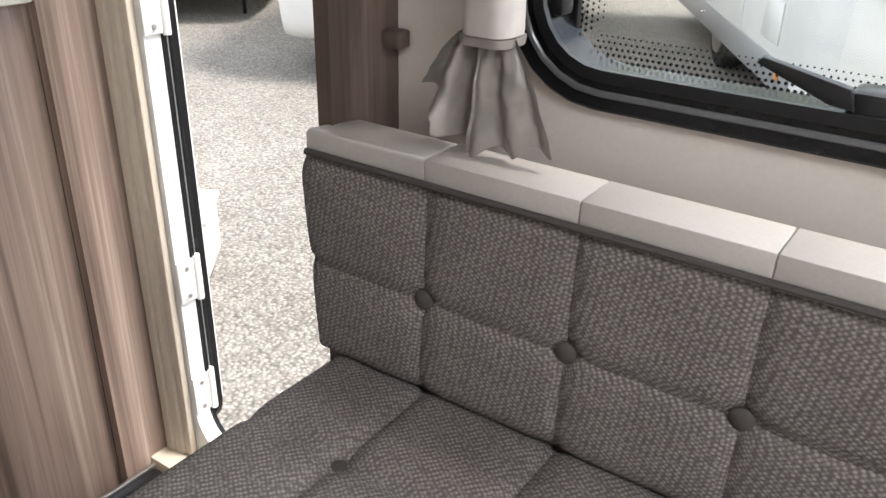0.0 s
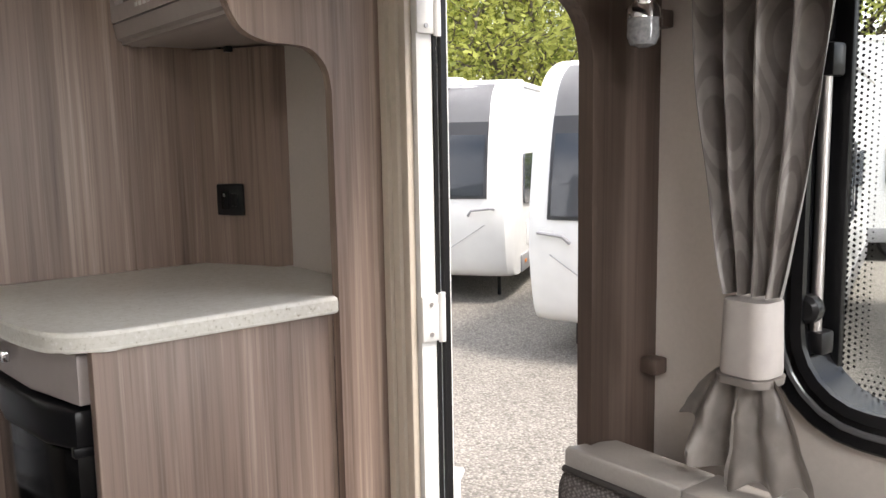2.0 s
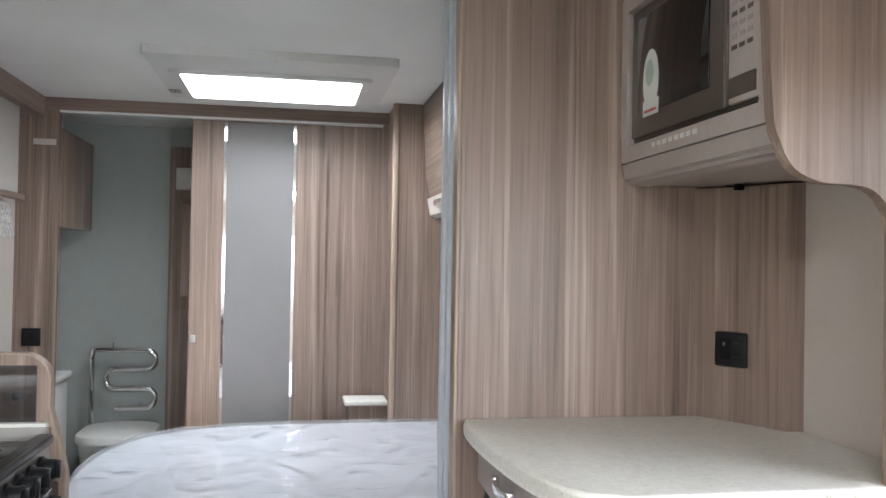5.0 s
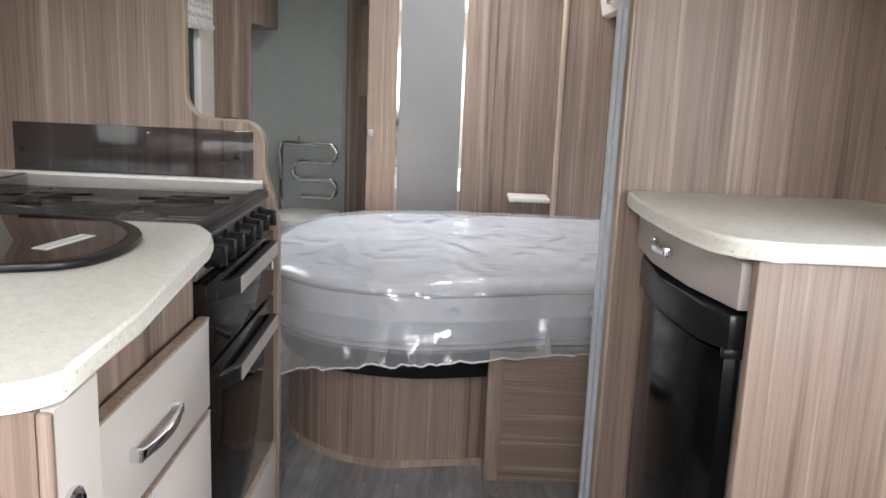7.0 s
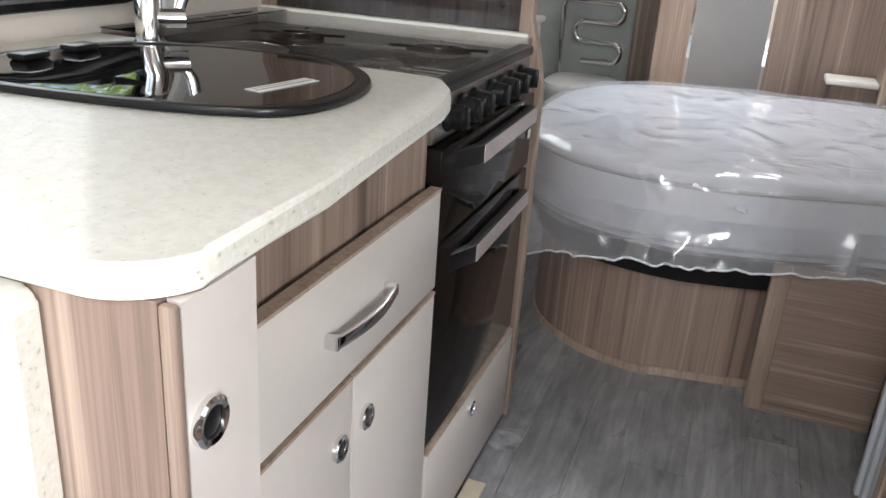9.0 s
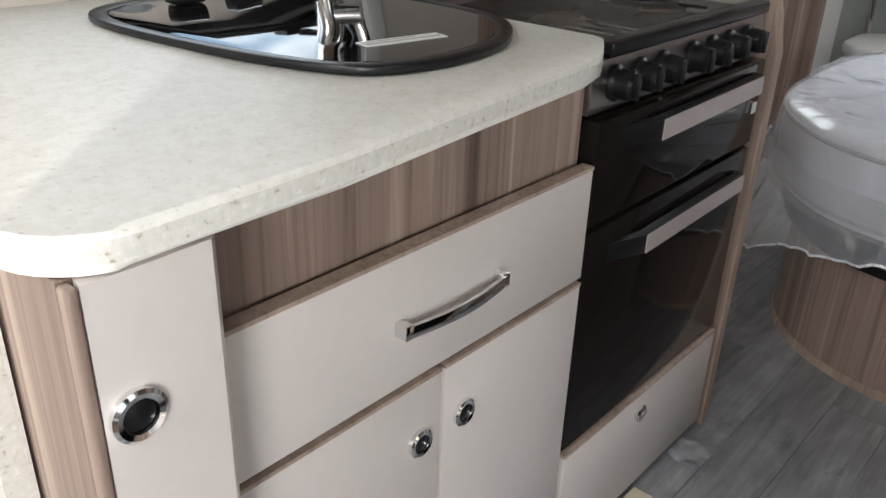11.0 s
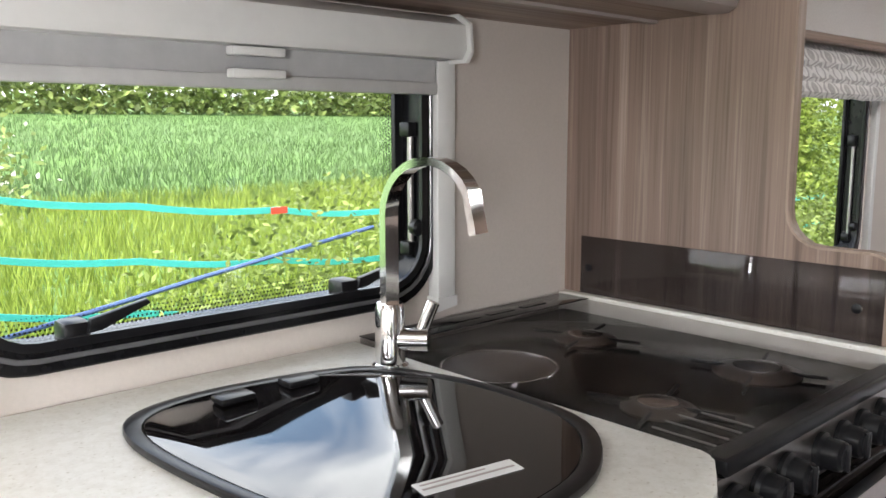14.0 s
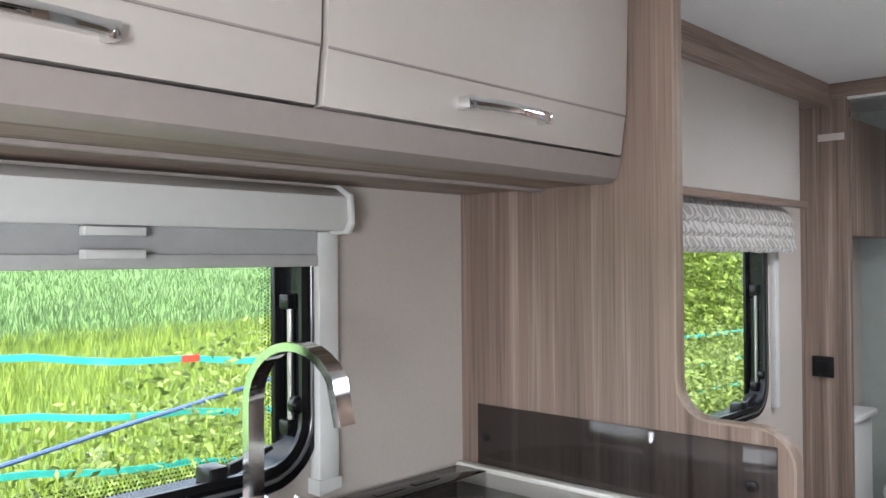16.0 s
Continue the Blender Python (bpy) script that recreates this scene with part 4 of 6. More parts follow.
# ---- bedroom ----
def loft(outline, levels, bm=None, cap=True):
    """An outline stacked at heights, each with an inward offset towards the middle: levels of (z, factor)."""
    q = bmesh.new()
    cx, cy = sum(p[0] for p in outline) / len(outline), sum(p[1] for p in outline) / len(outline)
    rows = []
    for z, k in levels:
        rows.append([q.verts.new((cx + (x - cx) * k, cy + (y - cy) * k, z)) for x, y in outline])
    n = len(outline)
    for a, b in zip(rows, rows[1:]):
        for i in range(n):
            q.faces.new((a[i], a[(i + 1) % n], b[(i + 1) % n], b[i]))
    if cap:
        q.faces.new(rows[0][::-1])
        q.faces.new(rows[-1])
    return merge(bm, q)


MAT_PLAN = [p[:2] for p in smooth_curve([(-2.38, 0.97, 0), (-2.37, 0.55, 0), (-2.27, 0.20, 0), (-2.245, 0.0, 0), (-2.31, -0.24, 0), (-2.52, -0.42, 0), (-2.82, -0.475, 0), (-3.18, -0.45, 0), (-3.43, -0.32, 0), (-3.56, -0.08, 0), (-3.60, 0.35, 0), (-3.60, 0.97, 0)], 5)]
MATTRESS = plain("quilted ticking", (0.70, 0.71, 0.74), 0.7, 0.03, 18, 0.15)
bed = thing("mattress", "white quilted mattress wrapped in clear polythene", "mattress", (-2.95, 0.2, 0.41))
part("ticking", loft(MAT_PLAN, [(0.405, 0.975), (0.415, 0.992), (0.43, 1.0), (0.565, 1.0), (0.58, 0.992), (0.59, 0.97), (0.594, 0.90)]), MATTRESS, bed)
for z in (0.428, 0.570):
    part("piping", tube([(x, y, z) for x, y in MAT_PLAN], 0.006, 6), plain("grey piping", (0.45, 0.45, 0.46), 0.7), bed, "grey piped edge")
# crumpled film over the top and down the sides
fq = bmesh.new()
uu = len(MAT_PLAN)
rows = []
mcx, mcy = -2.95, 0.25
levels = [(0.602, k) for k in (0.0, 0.12, 0.24, 0.36, 0.48, 0.6, 0.7, 0.8, 0.88, 0.94)] + [(0.598, 0.99), (0.585, 1.008), (0.55, 1.013), (0.50, 1.016), (0.46, 1.018), (0.43, 1.020), (0.405, 1.018)]
for li, (z, k) in enumerate(levels):
    row = []
    for i, (x, y) in enumerate(MAT_PLAN):
        px, py = mcx + (x - mcx) * k, mcy + (y - mcy) * k
        fq_ = 3.0 if k < 0.97 else 7.0
        v = Vector((px * fq_, py * fq_, z * 9))
        w = noise.noise(v) + 0.6 * noise.noise(v * 2.3 + Vector((3, 1, 0)))
        rdg = 1 - abs(noise.noise(v * 1.6 + Vector((9, 0, 0))))
        sag = 0.05 * max(0, noise.noise(Vector((px * 2.2, py * 2.2, 5)))) if li == len(levels) - 1 else 0
        row.append(fq.verts.new((px + (x - mcx) * 0.006 * w * (k > 0.95), py + (y - mcy) * 0.006 * w * (k > 0.95), z + (0.005 * w + 0.006 * rdg ** 4 if k < 0.97 else 0.008 * w) - sag)))
    rows.append(row)
for a, b in zip(rows, rows[1:]):
    for i in range(uu):
        fq.faces.new((a[i], a[(i + 1) % uu], b[(i + 1) % uu], b[i]))
bmesh.ops.remove_doubles(fq, verts=fq.verts, dist=1e-4)


def film_material(name, haze, crease):
    """Thin polythene: clear, milky along its creases, with sharp glints."""
    m = glass_material(name, (0.96, 0.965, 0.98), 0.13, 0.16)
    nt = m.node_tree
    gl = next(n for n in nt.nodes if n.type == "BSDF_GLOSSY")
    fr = next(n for n in nt.nodes if n.type == "LAYER_WEIGHT")
    ms = next(n for n in nt.nodes if n.type == "MIX_SHADER")
    broad = node(m, "ShaderNodeTexNoise", Scale=3.4, Detail=5, Distortion=0.9)
    fine = node(m, "ShaderNodeTexNoise", Scale=9.0, Detail=4, Distortion=1.4)
    for n, sc in ((broad, (1.0, 1.9, 1.4)), (fine, (1.5, 1.0, 1.0))):
        n.noise_type = "RIDGED_MULTIFRACTAL"
        nt.links.new(coords(m, sc), n.inputs["Vector"])
    b1 = node(m, "ShaderNodeBump", Strength=0.9, Distance=0.030)
    b2 = node(m, "ShaderNodeBump", Strength=0.6, Distance=0.008)
    nt.links.new(broad.outputs["Fac"], b1.inputs["Height"])
    nt.links.new(fine.outputs["Fac"], b2.inputs["Height"])
    nt.links.new(b1.outputs["Normal"], b2.inputs["Normal"])
    for n in (gl, fr):
        nt.links.new(b2.outputs["Normal"], n.inputs["Normal"])
    df = node(m, "ShaderNodeBsdfDiffuse")
    df.inputs["Color"].default_value = (0.84, 0.86, 0.90, 1)
    nt.links.new(b2.outputs["Normal"], df.inputs["Normal"])
    mixd = nt.nodes.new("ShaderNodeMixShader")
    milk = blend(m, 0.5, ramp(m, broad.outputs["Fac"], [(0.25, (haze,) * 3), (0.75, (crease,) * 3)]), ramp(m, fine.outputs["Fac"], [(0.35, (haze,) * 3), (0.85, (crease,) * 3)]))
    nt.links.new(milk, mixd.inputs["Fac"])
    nt.links.new(ms.outputs["Shader"], mixd.inputs[1])
    nt.links.new(df.outputs["BSDF"], mixd.inputs[2])
    nt.links.new(mixd.outputs["Shader"], nt.nodes["Material Output"].inputs["Surface"])
    return m


WRAP = film_material("crumpled polythene", 0.17, 0.66)
LOOSE = film_material("loose polythene", 0.20, 0.62)
part("plastic_wrap", fq, WRAP, bed, "crumpled clear polythene wrap")
# loose corner of the wrap hanging at the foot
lq = bmesh.new()
cols = []
HANG = ((3, 0.392, 0.012), (10, 0.386, 0.015), (16, 0.372, 0.02), (20, 0.335, 0.035), (23, 0.255, 0.07), (25, 0.185, 0.105), (26.5, 0.165, 0.12), (28, 0.24, 0.08), (31, 0.37, 0.03), (33, 0.39, 0.02))
for k in range(91):
    g = 3 + 30 * k / 90
    i, fr_ = int(g), g - int(g)
    x, y = (Vector(MAT_PLAN[i]) * (1 - fr_) + Vector(MAT_PLAN[i + 1]) * fr_)
    (ga, za, fa), (gb, zb, fb_) = next((p, q) for p, q in zip(HANG, HANG[1:]) if p[0] <= g <= q[0])
    u = (g - ga) / (gb - ga)
    zb_, fl = za + (zb - za) * u, fa + (fb_ - fa) * u
    out = Vector((x + 2.95, y - 0.25)).normalized()
    col = []
    for j in range(9):
        s = j / 8
        w = (0.004 + 0.012 * s) * (0.35 * math.sin(g * 2.3 + 1.5 * s) + 1.6 * noise.noise(Vector((g * 1.7, s * 2, 3)))) * (0.4 + fl * 8)
        d = 0.022 + fl * s + w
        col.append(lq.verts.new((x + out.x * d, y + out.y * d, 0.50 + (zb_ - 0.50) * s + 0.012 * noise.noise(Vector((g * 0.9, 0, 8))) * s)))
    cols.append(col)
hem = [tuple(c[-1].co) for c in cols]
side_seam = [tuple(v.co) for v in cols[70]]
for a, b in zip(cols, cols[1:]):
    for j in range(8):
        lq.faces.new((a[j], a[j + 1], b[j + 1], b[j]))
lw_ = part("loose_wrap", lq, LOOSE, bed, "loose polythene hanging from the edge")
HEM = plain("gathered polythene", (0.62, 0.64, 0.66), 0.25, 0.3, 120, 0.6)
part("hem", tube([(x, y, z + 0.002 * math.sin(i * 2.1)) for i, (x, y, z) in enumerate(hem)], 0.0032, 6), HEM, lw_, "crinkled white hem")
part("side_seam", tube([(x, y, z) for x, y, z in side_seam], 0.004, 6), HEM, lw_, "crinkled white seam")

base = thing("bed_base", "curved striped wood bed base with storage box", "bed base", (-2.9, 0.3, ZF))
bplan = [(p[0] - 0.055, p[1]) for p in smooth_curve([(-2.378, 0.29, 0), (-2.34, 0.08, 0), (-2.325, -0.05, 0), (-2.385, -0.215, 0), (-2.53, -0.355, 0), (-2.75, -0.41, 0), (-3.1, -0.41, 0), (-3.35, -0.3, 0), (-3.5, -0.05, 0), (-3.52, 0.29, 0)], 6)]
part("curved_front", prism(bplan, "z", ZF, 0.285), WOOD, base)
part("top_rim", prism([(-2.9 + (x + 2.9) * 1.012, 0.29 + (y - 0.29) * 1.012) for x, y in bplan], "z", 0.2855, 0.300, 0.002), EDGE, base, "rounded rim")
part("foot_trim", prism([(-2.9 + (x + 2.9) * 1.008, 0.29 + (y - 0.29) * 1.008) for x, y in bplan], "z", ZF, 0.005), EDGE, base)
part("side_box", box(-3.5, -2.325, 0.292, 0.572, ZF, 0.392), WOOD_H, base, "wood side box with crosswise grain")
part("corner_post", box(-2.358, -2.319, 0.268, 0.314, ZF, 0.394, 0.006), EDGE, base)
# one black block stands for the slats and the dark of the gap
part("slat_gap_block", loft(MAT_PLAN, [(0.303, 0.90), (0.340, 0.93), (0.403, 0.95)]), BLACK, base, "black block for the slats and the dark gap above the rim")
bc = thing("bedside_cabinet", "wood bedside cabinet with cream top", "cabinet", (-2.0, 0.85, ZF))
part("body", box(-2.368, -1.76, 0.590, YD, ZF, 0.50), WOOD, bc)
part("door", box(-2.362, -1.80, 0.575, 0.5895, ZF + 0.03, 0.36, 0.002), WOOD_H, bc)
part("drawer", box(-2.362, -1.80, 0.575, 0.5895, 0.368, 0.495, 0.002), CREAM, bc, "cream drawer front")
part("knob", lathe([(0.008, 0), (0.006, 0.008), (0.010, 0.014), (0.008, 0.018)], (-2.33, 0.575, 0.297), 12, None, Matrix.Rotation(radians(90), 4, "X")), CHROME, bc)
part("cabinet_top", box(-2.372, -1.75, 0.562, YD, 0.501, 0.525, 0.004), WORKTOP, bc, "cream worktop")
hbd = thing("headboard", "pale padded headboard against the wall", "headboard", (-2.95, 1.03, 0.40))
part("pad", box(-3.55, -2.35, 0.99, YD, 0.40, 0.93, 0.025, None, 4), LEATHER, hbd)
pl = single("pillow", box(-2.62, -2.38, 0.86, 0.985, 0.61, 0.88, 0.05, None, 4), plain("wrapped pillow", (0.66, 0.66, 0.68), 0.5, 0.08, 12, 0.4), "pale wrapped cushion standing against the headboard", "cushion")

# concertina room divider
cd = thing("concertina_door", "folded white concertina room divider", "folding door", (-1.83, 0.52, 0.05))
for k in range(7):
    x = -1.735 - 0.033 * k
    part("slat", box(x - 0.010, x + 0.010, 0.492 + 0.006 * (k % 2), 0.548, 0.055, ZC - 0.01, 0.003), plain("white slat", (0.55, 0.58, 0.63), 0.35) if k == 0 else bpy.data.materials["white slat"], cd)
part("rail", box(-1.95, -1.72, 0.48, 0.535, ZC - 0.01, ZC), WHITE_ALU, cd)

# washroom wall
HZ = 1.868
pil = thing("partition_4", "striped wood pillar and header of the washroom wall", "partition", (XB, 0, ZF), "structure")
part("pillar", box(XB - 0.03, XB, YK, -0.803, ZF, ZC), WOOD, pil)
part("header", box(XB - 0.035, XB + 0.012, YK, YD, HZ, ZC), WOOD_H, pil, "wood header")
part("track", box(XB - 0.02, XB + 0.016, -0.80, 0.56, HZ - 0.010, HZ - 0.001), WHITE_ALU, pil, "white sliding track")
part("fixed_panel", box(XB - 0.06, XB - 0.032, 0.30, YD, ZF, HZ), WOOD, pil)
part("wardrobe_side", box(-3.86, -3.60, 0.585, YD, ZF, ZC), WOOD, pil)
part("corner_strip", box(-3.612, -3.592, 0.575, 0.60, ZF, ZC, 0.006), EDGE, pil)
sd = thing("door_2", "sliding washroom door of striped wood with grey panel", "sliding door", (XB, 0.02, ZF), "structure")
part("board", box(XB - 0.028, XB - 0.004, -0.265, 0.313, ZF + 0.01, HZ - 0.012), WOOD, sd)
part("grey_panel", box(XB - 0.004, XB - 0.001, -0.118, 0.166, ZF + 0.02, HZ - 0.02), GREY_PANEL, sd, "plain grey centre panel")
for y in (-0.124, 0.172):
    part("mirror_strip", box(XB - 0.0035, XB + 0.0005, y - 0.006, y + 0.006, 0.655, HZ - 0.02), MIRROR, sd, "narrow mirror strip", smooth=False)
    part("grey_strip", box(XB - 0.0035, XB + 0.0002, y - 0.005, y + 0.005, ZF + 0.02, 0.652), TAUPE, sd, smooth=False)
part("latch", box(XB - 0.003, XB + 0.004, -0.258, -0.235, 0.893, 0.925, 0.003), STEEL, sd)
socket("light_switch", (XB, -0.895, 0.915), "x", 0.075, "black square light switch on the wood pillar")
lb = thing("label_plate", "small pale label high on the wood pillar", "label", (XB, -0.87, 1.73))
part("plate", box(XB, XB + 0.002, -0.905, -0.815, 1.72, 1.745), CREAM, lb)
shl = thing("bedside_shelf", "small cream shelf beside the wardrobe", "shelf", (-3.75, 0.5, 0.60))
part("shelf", box(-3.86, -3.70, 0.40, 0.584, 0.636, 0.658, 0.006), WORKTOP, shl)
part("box", box(-3.86, -3.72, 0.42, 0.584, ZF, 0.635), WOOD, shl)
# locker over the bed on the door side
ol = thing("overhead_locker", "wood and cream overhead locker above the bedhead", "locker", (-2.7, 0.9, 1.42))
part("body", box(-3.595, -1.72, 0.76, YD, 1.45, ZC), WOOD_L, ol)
for x in (-3.59, -2.97, -2.35):
    d = part("door", prism([(0.745, 1.47), (0.760, 1.47), (0.760, 1.90), (0.70, 1.90), (0.715, 1.62)], "x", x + 0.004, x + 0.612), WOOD_L, ol, "wood locker door")
    part("lower_rail", prism([(0.735, 1.45), (0.762, 1.44), (0.762, 1.468), (0.722, 1.52)], "x", x + 0.004, x + 0.612), CREAM, d, "cream lower rail")
    bow_handle(d, x + 0.22, x + 0.38, 0.728, 1.49, -0.022)
# solid black strip put in for the shade above the locker doors
part("shade_strip", box(-3.59, -1.73, 0.70, 0.76, 1.901, ZC - 0.002), BLACK, ol)

# window dressing over the bed window
vl = thing("pelmet", "pale fabric-lined pelmet board, darkened for its shade, with wood rails", "pelmet", (-2.95, -0.93, 1.50))
# the wall's colour taken darker, so the board carries its shade
part("board", box(-3.66, -2.03, -0.915, -0.900, 1.50, 1.845), plain("shaded pelmet fabric", (0.46, 0.425, 0.395), 0.8, 0.05, 140, 0.15), vl)
part("upper_rail", box(-3.85, -2.03, -0.955, -0.860, 1.84, ZC), WOOD_L, vl, "wood cornice")
part("lower_rail", box(-3.72, -2.03, -0.918, -0.890, 1.475, 1.498, 0.004), WOOD_L, vl)
rbl = thing("roman_blind", "cream patterned roman blind folded up", "blind", (-3.1, -0.93, 1.32))
for k, (z, d) in enumerate(((1.43, 0.0), (1.385, 0.006), (1.345, 0.012))):
    q = bmesh.new()
    prev = None
    for i in range(57):
        x = -3.62 + (0.96 * i / 56)
        w = 0.004 * noise.noise(Vector((x * 14, k * 3.1, 0)))
        ptsr = [(-0.945 + 0.0 * d, z + 0.045), (-0.918 + d + w, z + 0.02), (-0.905 + d + w, z - 0.006), (-0.918 + d, z - 0.022 + w), (-0.945, z - 0.012)]
        row = [q.verts.new((x, y, zz)) for y, zz in ptsr]
        if prev:
            for a in range(4):
                q.faces.new((prev[a], row[a], row[a + 1], prev[a + 1]))
        prev = row
    part("fold", q, BLIND, rbl)
part("side_track", box(-3.60, -3.57, YK, YK + 0.02, 0.80, 1.33, 0.003), WHITE, rbl, "white side track")

# washroom beyond
part_w = thing("washroom_wall", "pale green-grey washroom side board", "wall", (-4.2, -0.5, ZF), "structure")
part("side_board", box(XR, XB - 0.065, -0.245, -0.22, ZF, ZC), WOOD, part_w)
part("dark_edge", box(XR + 0.002, XR + 0.02, -0.45, -0.25, ZF, 1.82), WOOD, part_w)
bl_ = thing("washroom_cabinet", "dark wood washroom wall cabinet", "cabinet", (-4.2, -0.9, 1.3))
part("body", box(-4.45, XB - 0.04, YK, -0.80, 1.38, 1.80, 0.004), WOOD, bl_)
hr = thing("towel_radiator", "chrome serpentine towel radiator", "radiator", (-4.45, -0.63, 0.42))
rx = -4.46
z_levels = [0.795, 0.70, 0.605, 0.51]
pth = [(rx, -0.785, 0.44), (rx, -0.785, 0.765), (rx, -0.762, 0.795)]
left, right = -0.675, -0.53
for i, z in enumerate(z_levels):
    ya, yb = (left, right) if i % 2 == 0 else (right, left)
    pth.append((rx, ya, z))
    pth.append((rx, yb, z))
    if i < 3:
        o = 0.045 if i % 2 == 0 else -0.045
        for a in (-60, -30, 0, 30, 60):
            pth.append((rx, yb + o * math.cos(radians(a)), z - 0.0475 - 0.0475 * math.sin(radians(a))))
part("pipe", tube(smooth_curve(pth, 2), 0.0135, 10), CHROME, hr, "bent chrome pipe")
for y, z in ((-0.70, 0.795), (-0.57, 0.51)):
    part("bracket", cyl((rx - 0.05, y, z), "x", 0.012, 0.10), CHROME, hr)
part("bleed_valve", cyl((rx, -0.69, 0.82), "z", 0.005, 0.03), CHROME, hr)
bs = thing("washroom_stool", "white round-cornered toilet lid", "toilet", (-4.3, -0.62, ZF))
part("pan", loft([p for p in rounded(-4.5, -4.12, -0.79, -0.46, 0.12)], [(ZF, 0.8), (0.2, 0.85), (0.40, 1.0)]), WHITE, bs)
part("lid", loft([p for p in rounded(-4.52, -4.10, -0.80, -0.45, 0.13)], [(0.401, 0.99), (0.42, 1.0), (0.435, 0.98), (0.44, 0.9)]), WHITE, bs, "white lid")
wsh = thing("basin_unit", "white washroom basin at the side", "basin", (-4.1, -0.88, ZF))
part("body", box(-4.2, XB - 0.05, YK, -0.83, ZF, 0.70, 0.01), WHITE, wsh)
part("rim", box(-4.22, XB - 0.045, YK, -0.815, 0.701, 0.73, 0.01), WHITE, wsh)
mb = thing("wall_mirror", "wood-framed mirror with a white lamp on the washroom wall", "mirror", (-4.53, -0.35, 0.9))
part("frame", box(-4.539, -4.525, -0.415, -0.26, 1.0, 1.56, 0.003), WOOD, mb)
part("glass", box(-4.5245, -4.522, -0.385, -0.27, 1.06, 1.53), MIRROR, mb)
part("lamp", box(-4.539, -4.49, -0.415, -0.28, 1.60, 1.71, 0.006), WHITE, mb, "white lamp box")

# ---- lounge ----
SX0, SX1 = -0.632, 1.9
sofa = thing("sofa", "taupe woven bench sofa with buttoned cushions", "sofa", (0.6, 0.6, ZF))
part("bench", box(-0.560, SX1, 0.36, 1.06, ZF, 0.47), WOOD, sofa, "wood bench box")


def cushion_surface(u0, u1, v0, v1, place, seams, buttons, depth=0.016, nu=150, nv=44, edge=0.035):
    """A padded sheet; place(u, v, h) gives the point at height h above it. Seams: (u list, v list); buttons pull it in."""
    q = bmesh.new()
    grid = []
    for j in range(nv + 1):
        v = v0 + (v1 - v0) * j / nv
        row = []
        for i in range(nu + 1):
            u = u0 + (u1 - u0) * i / nu
            h = 0.0
            de = min(u - u0, u1 - u, v - v0, v1 - v)
            if de < edge:
                h -= edge * (1 - math.sqrt(max(0, 1 - (1 - de / edge) ** 2)))
            ds = min([abs(u - s) for s in seams[0]] + [abs(v - s) for s in seams[1]] + [9])
            h -= depth * 0.36 * math.exp(-(ds / 0.0065) ** 2) + depth * 0.18 * math.exp(-(ds / 0.022) ** 2)
            for bu, bv in buttons:
                d2 = (u - bu) ** 2 + (v - bv) ** 2
                h -= depth * 0.6 * math.exp(-d2 / 0.018 ** 2)
            h += 0.002 * noise.noise(Vector((u * 9, v * 9, 1)))
            row.append(q.verts.new(place(u, v, h)))
        grid.append(row)
    for a, b in zip(grid, grid[1:]):
        for i in range(nu):
            q.faces.new((a[i], a[i + 1], b[i + 1], b[i]))
    return q


def back_place(u, v, h):
    """The backrest's face, its upper end corner rounded off."""
    r = 0.05
    u += max(0, 1 - (u - SX0) / 0.15) * (0.854 - v) * 0.14
    du, dv = r - (u - SX0), r - (0.854 - v)
    if du > 0 and dv > 0:
        d = max(du, dv) / math.hypot(du, dv)
        u, v = SX0 + r - du * d, 0.854 - r + dv * d
    return (u, BY - h + (v - 0.6) * 0.06, v)


ux = [-0.44 + 0.169 * k for k in range(14)]
BY = 0.925
bc_ = part("back_cushion", cushion_surface(SX0, SX1, 0.592, 0.854, back_place, (ux, [0.713]), [(u, 0.713) for u in ux], nu=330), FABRIC, sofa, "buttoned woven backrest")
part("back_filler", box(-0.577, SX1, BY + 0.030, 0.995, 0.60, 0.838, 0.015, None, 3), FABRIC, sofa)
for u in ux:
    part("button", lathe([(0.0115, 0), (0.0115, 0.003), (0.008, 0.006), (0.003, 0.007)], (u, BY + 0.019, 0.713), 14, None, Matrix.Rotation(radians(90), 4, "X")), PIPING, bc_, "dark fabric button")
part("bolster", prism([(SX0 + 0.034, BY + 0.016), (-0.4405, BY + 0.016), (-0.4405, 1.003), (-0.574, 1.003), (-0.590, 0.972)], "z", 0.840, 0.872, 0.006, None, 3), LEATHER, sofa, "pale vinyl top piece")
for u0, u1 in zip(ux, ux[1:] + [SX1]):
    part("bolster", box(u0, u1 - 0.0005, BY + 0.016, 1.003, 0.840, 0.872, 0.0025), LEATHER, sofa, "pale vinyl top piece")
part("piping", tube([(SX0 + 0.034, BY + 0.014, 0.846), (SX1, BY + 0.014, 0.849)], 0.004, 8), PIPING, sofa)
sc_ = part("seat_cushion", cushion_surface(SX0 + 0.052, SX1, 0.33, 0.965, lambda u, v, h: (u, v, 0.60 + h), (ux, [0.80]), [(u, 0.80) for u in ux], nu=330, nv=60), FABRIC, sofa, "buttoned woven seat")
part("seat_side", box(SX0 + 0.060, SX1, 0.332, 0.93, 0.472, 0.572, 0.03, None, 4), FABRIC, sofa)
for u in ux:
    part("button", lathe([(0.0115, 0), (0.0115, 0.003), (0.008, 0.006), (0.003, 0.007)], (u, 0.80, 0.581), 14), PIPING, sc_, "dark fabric button")

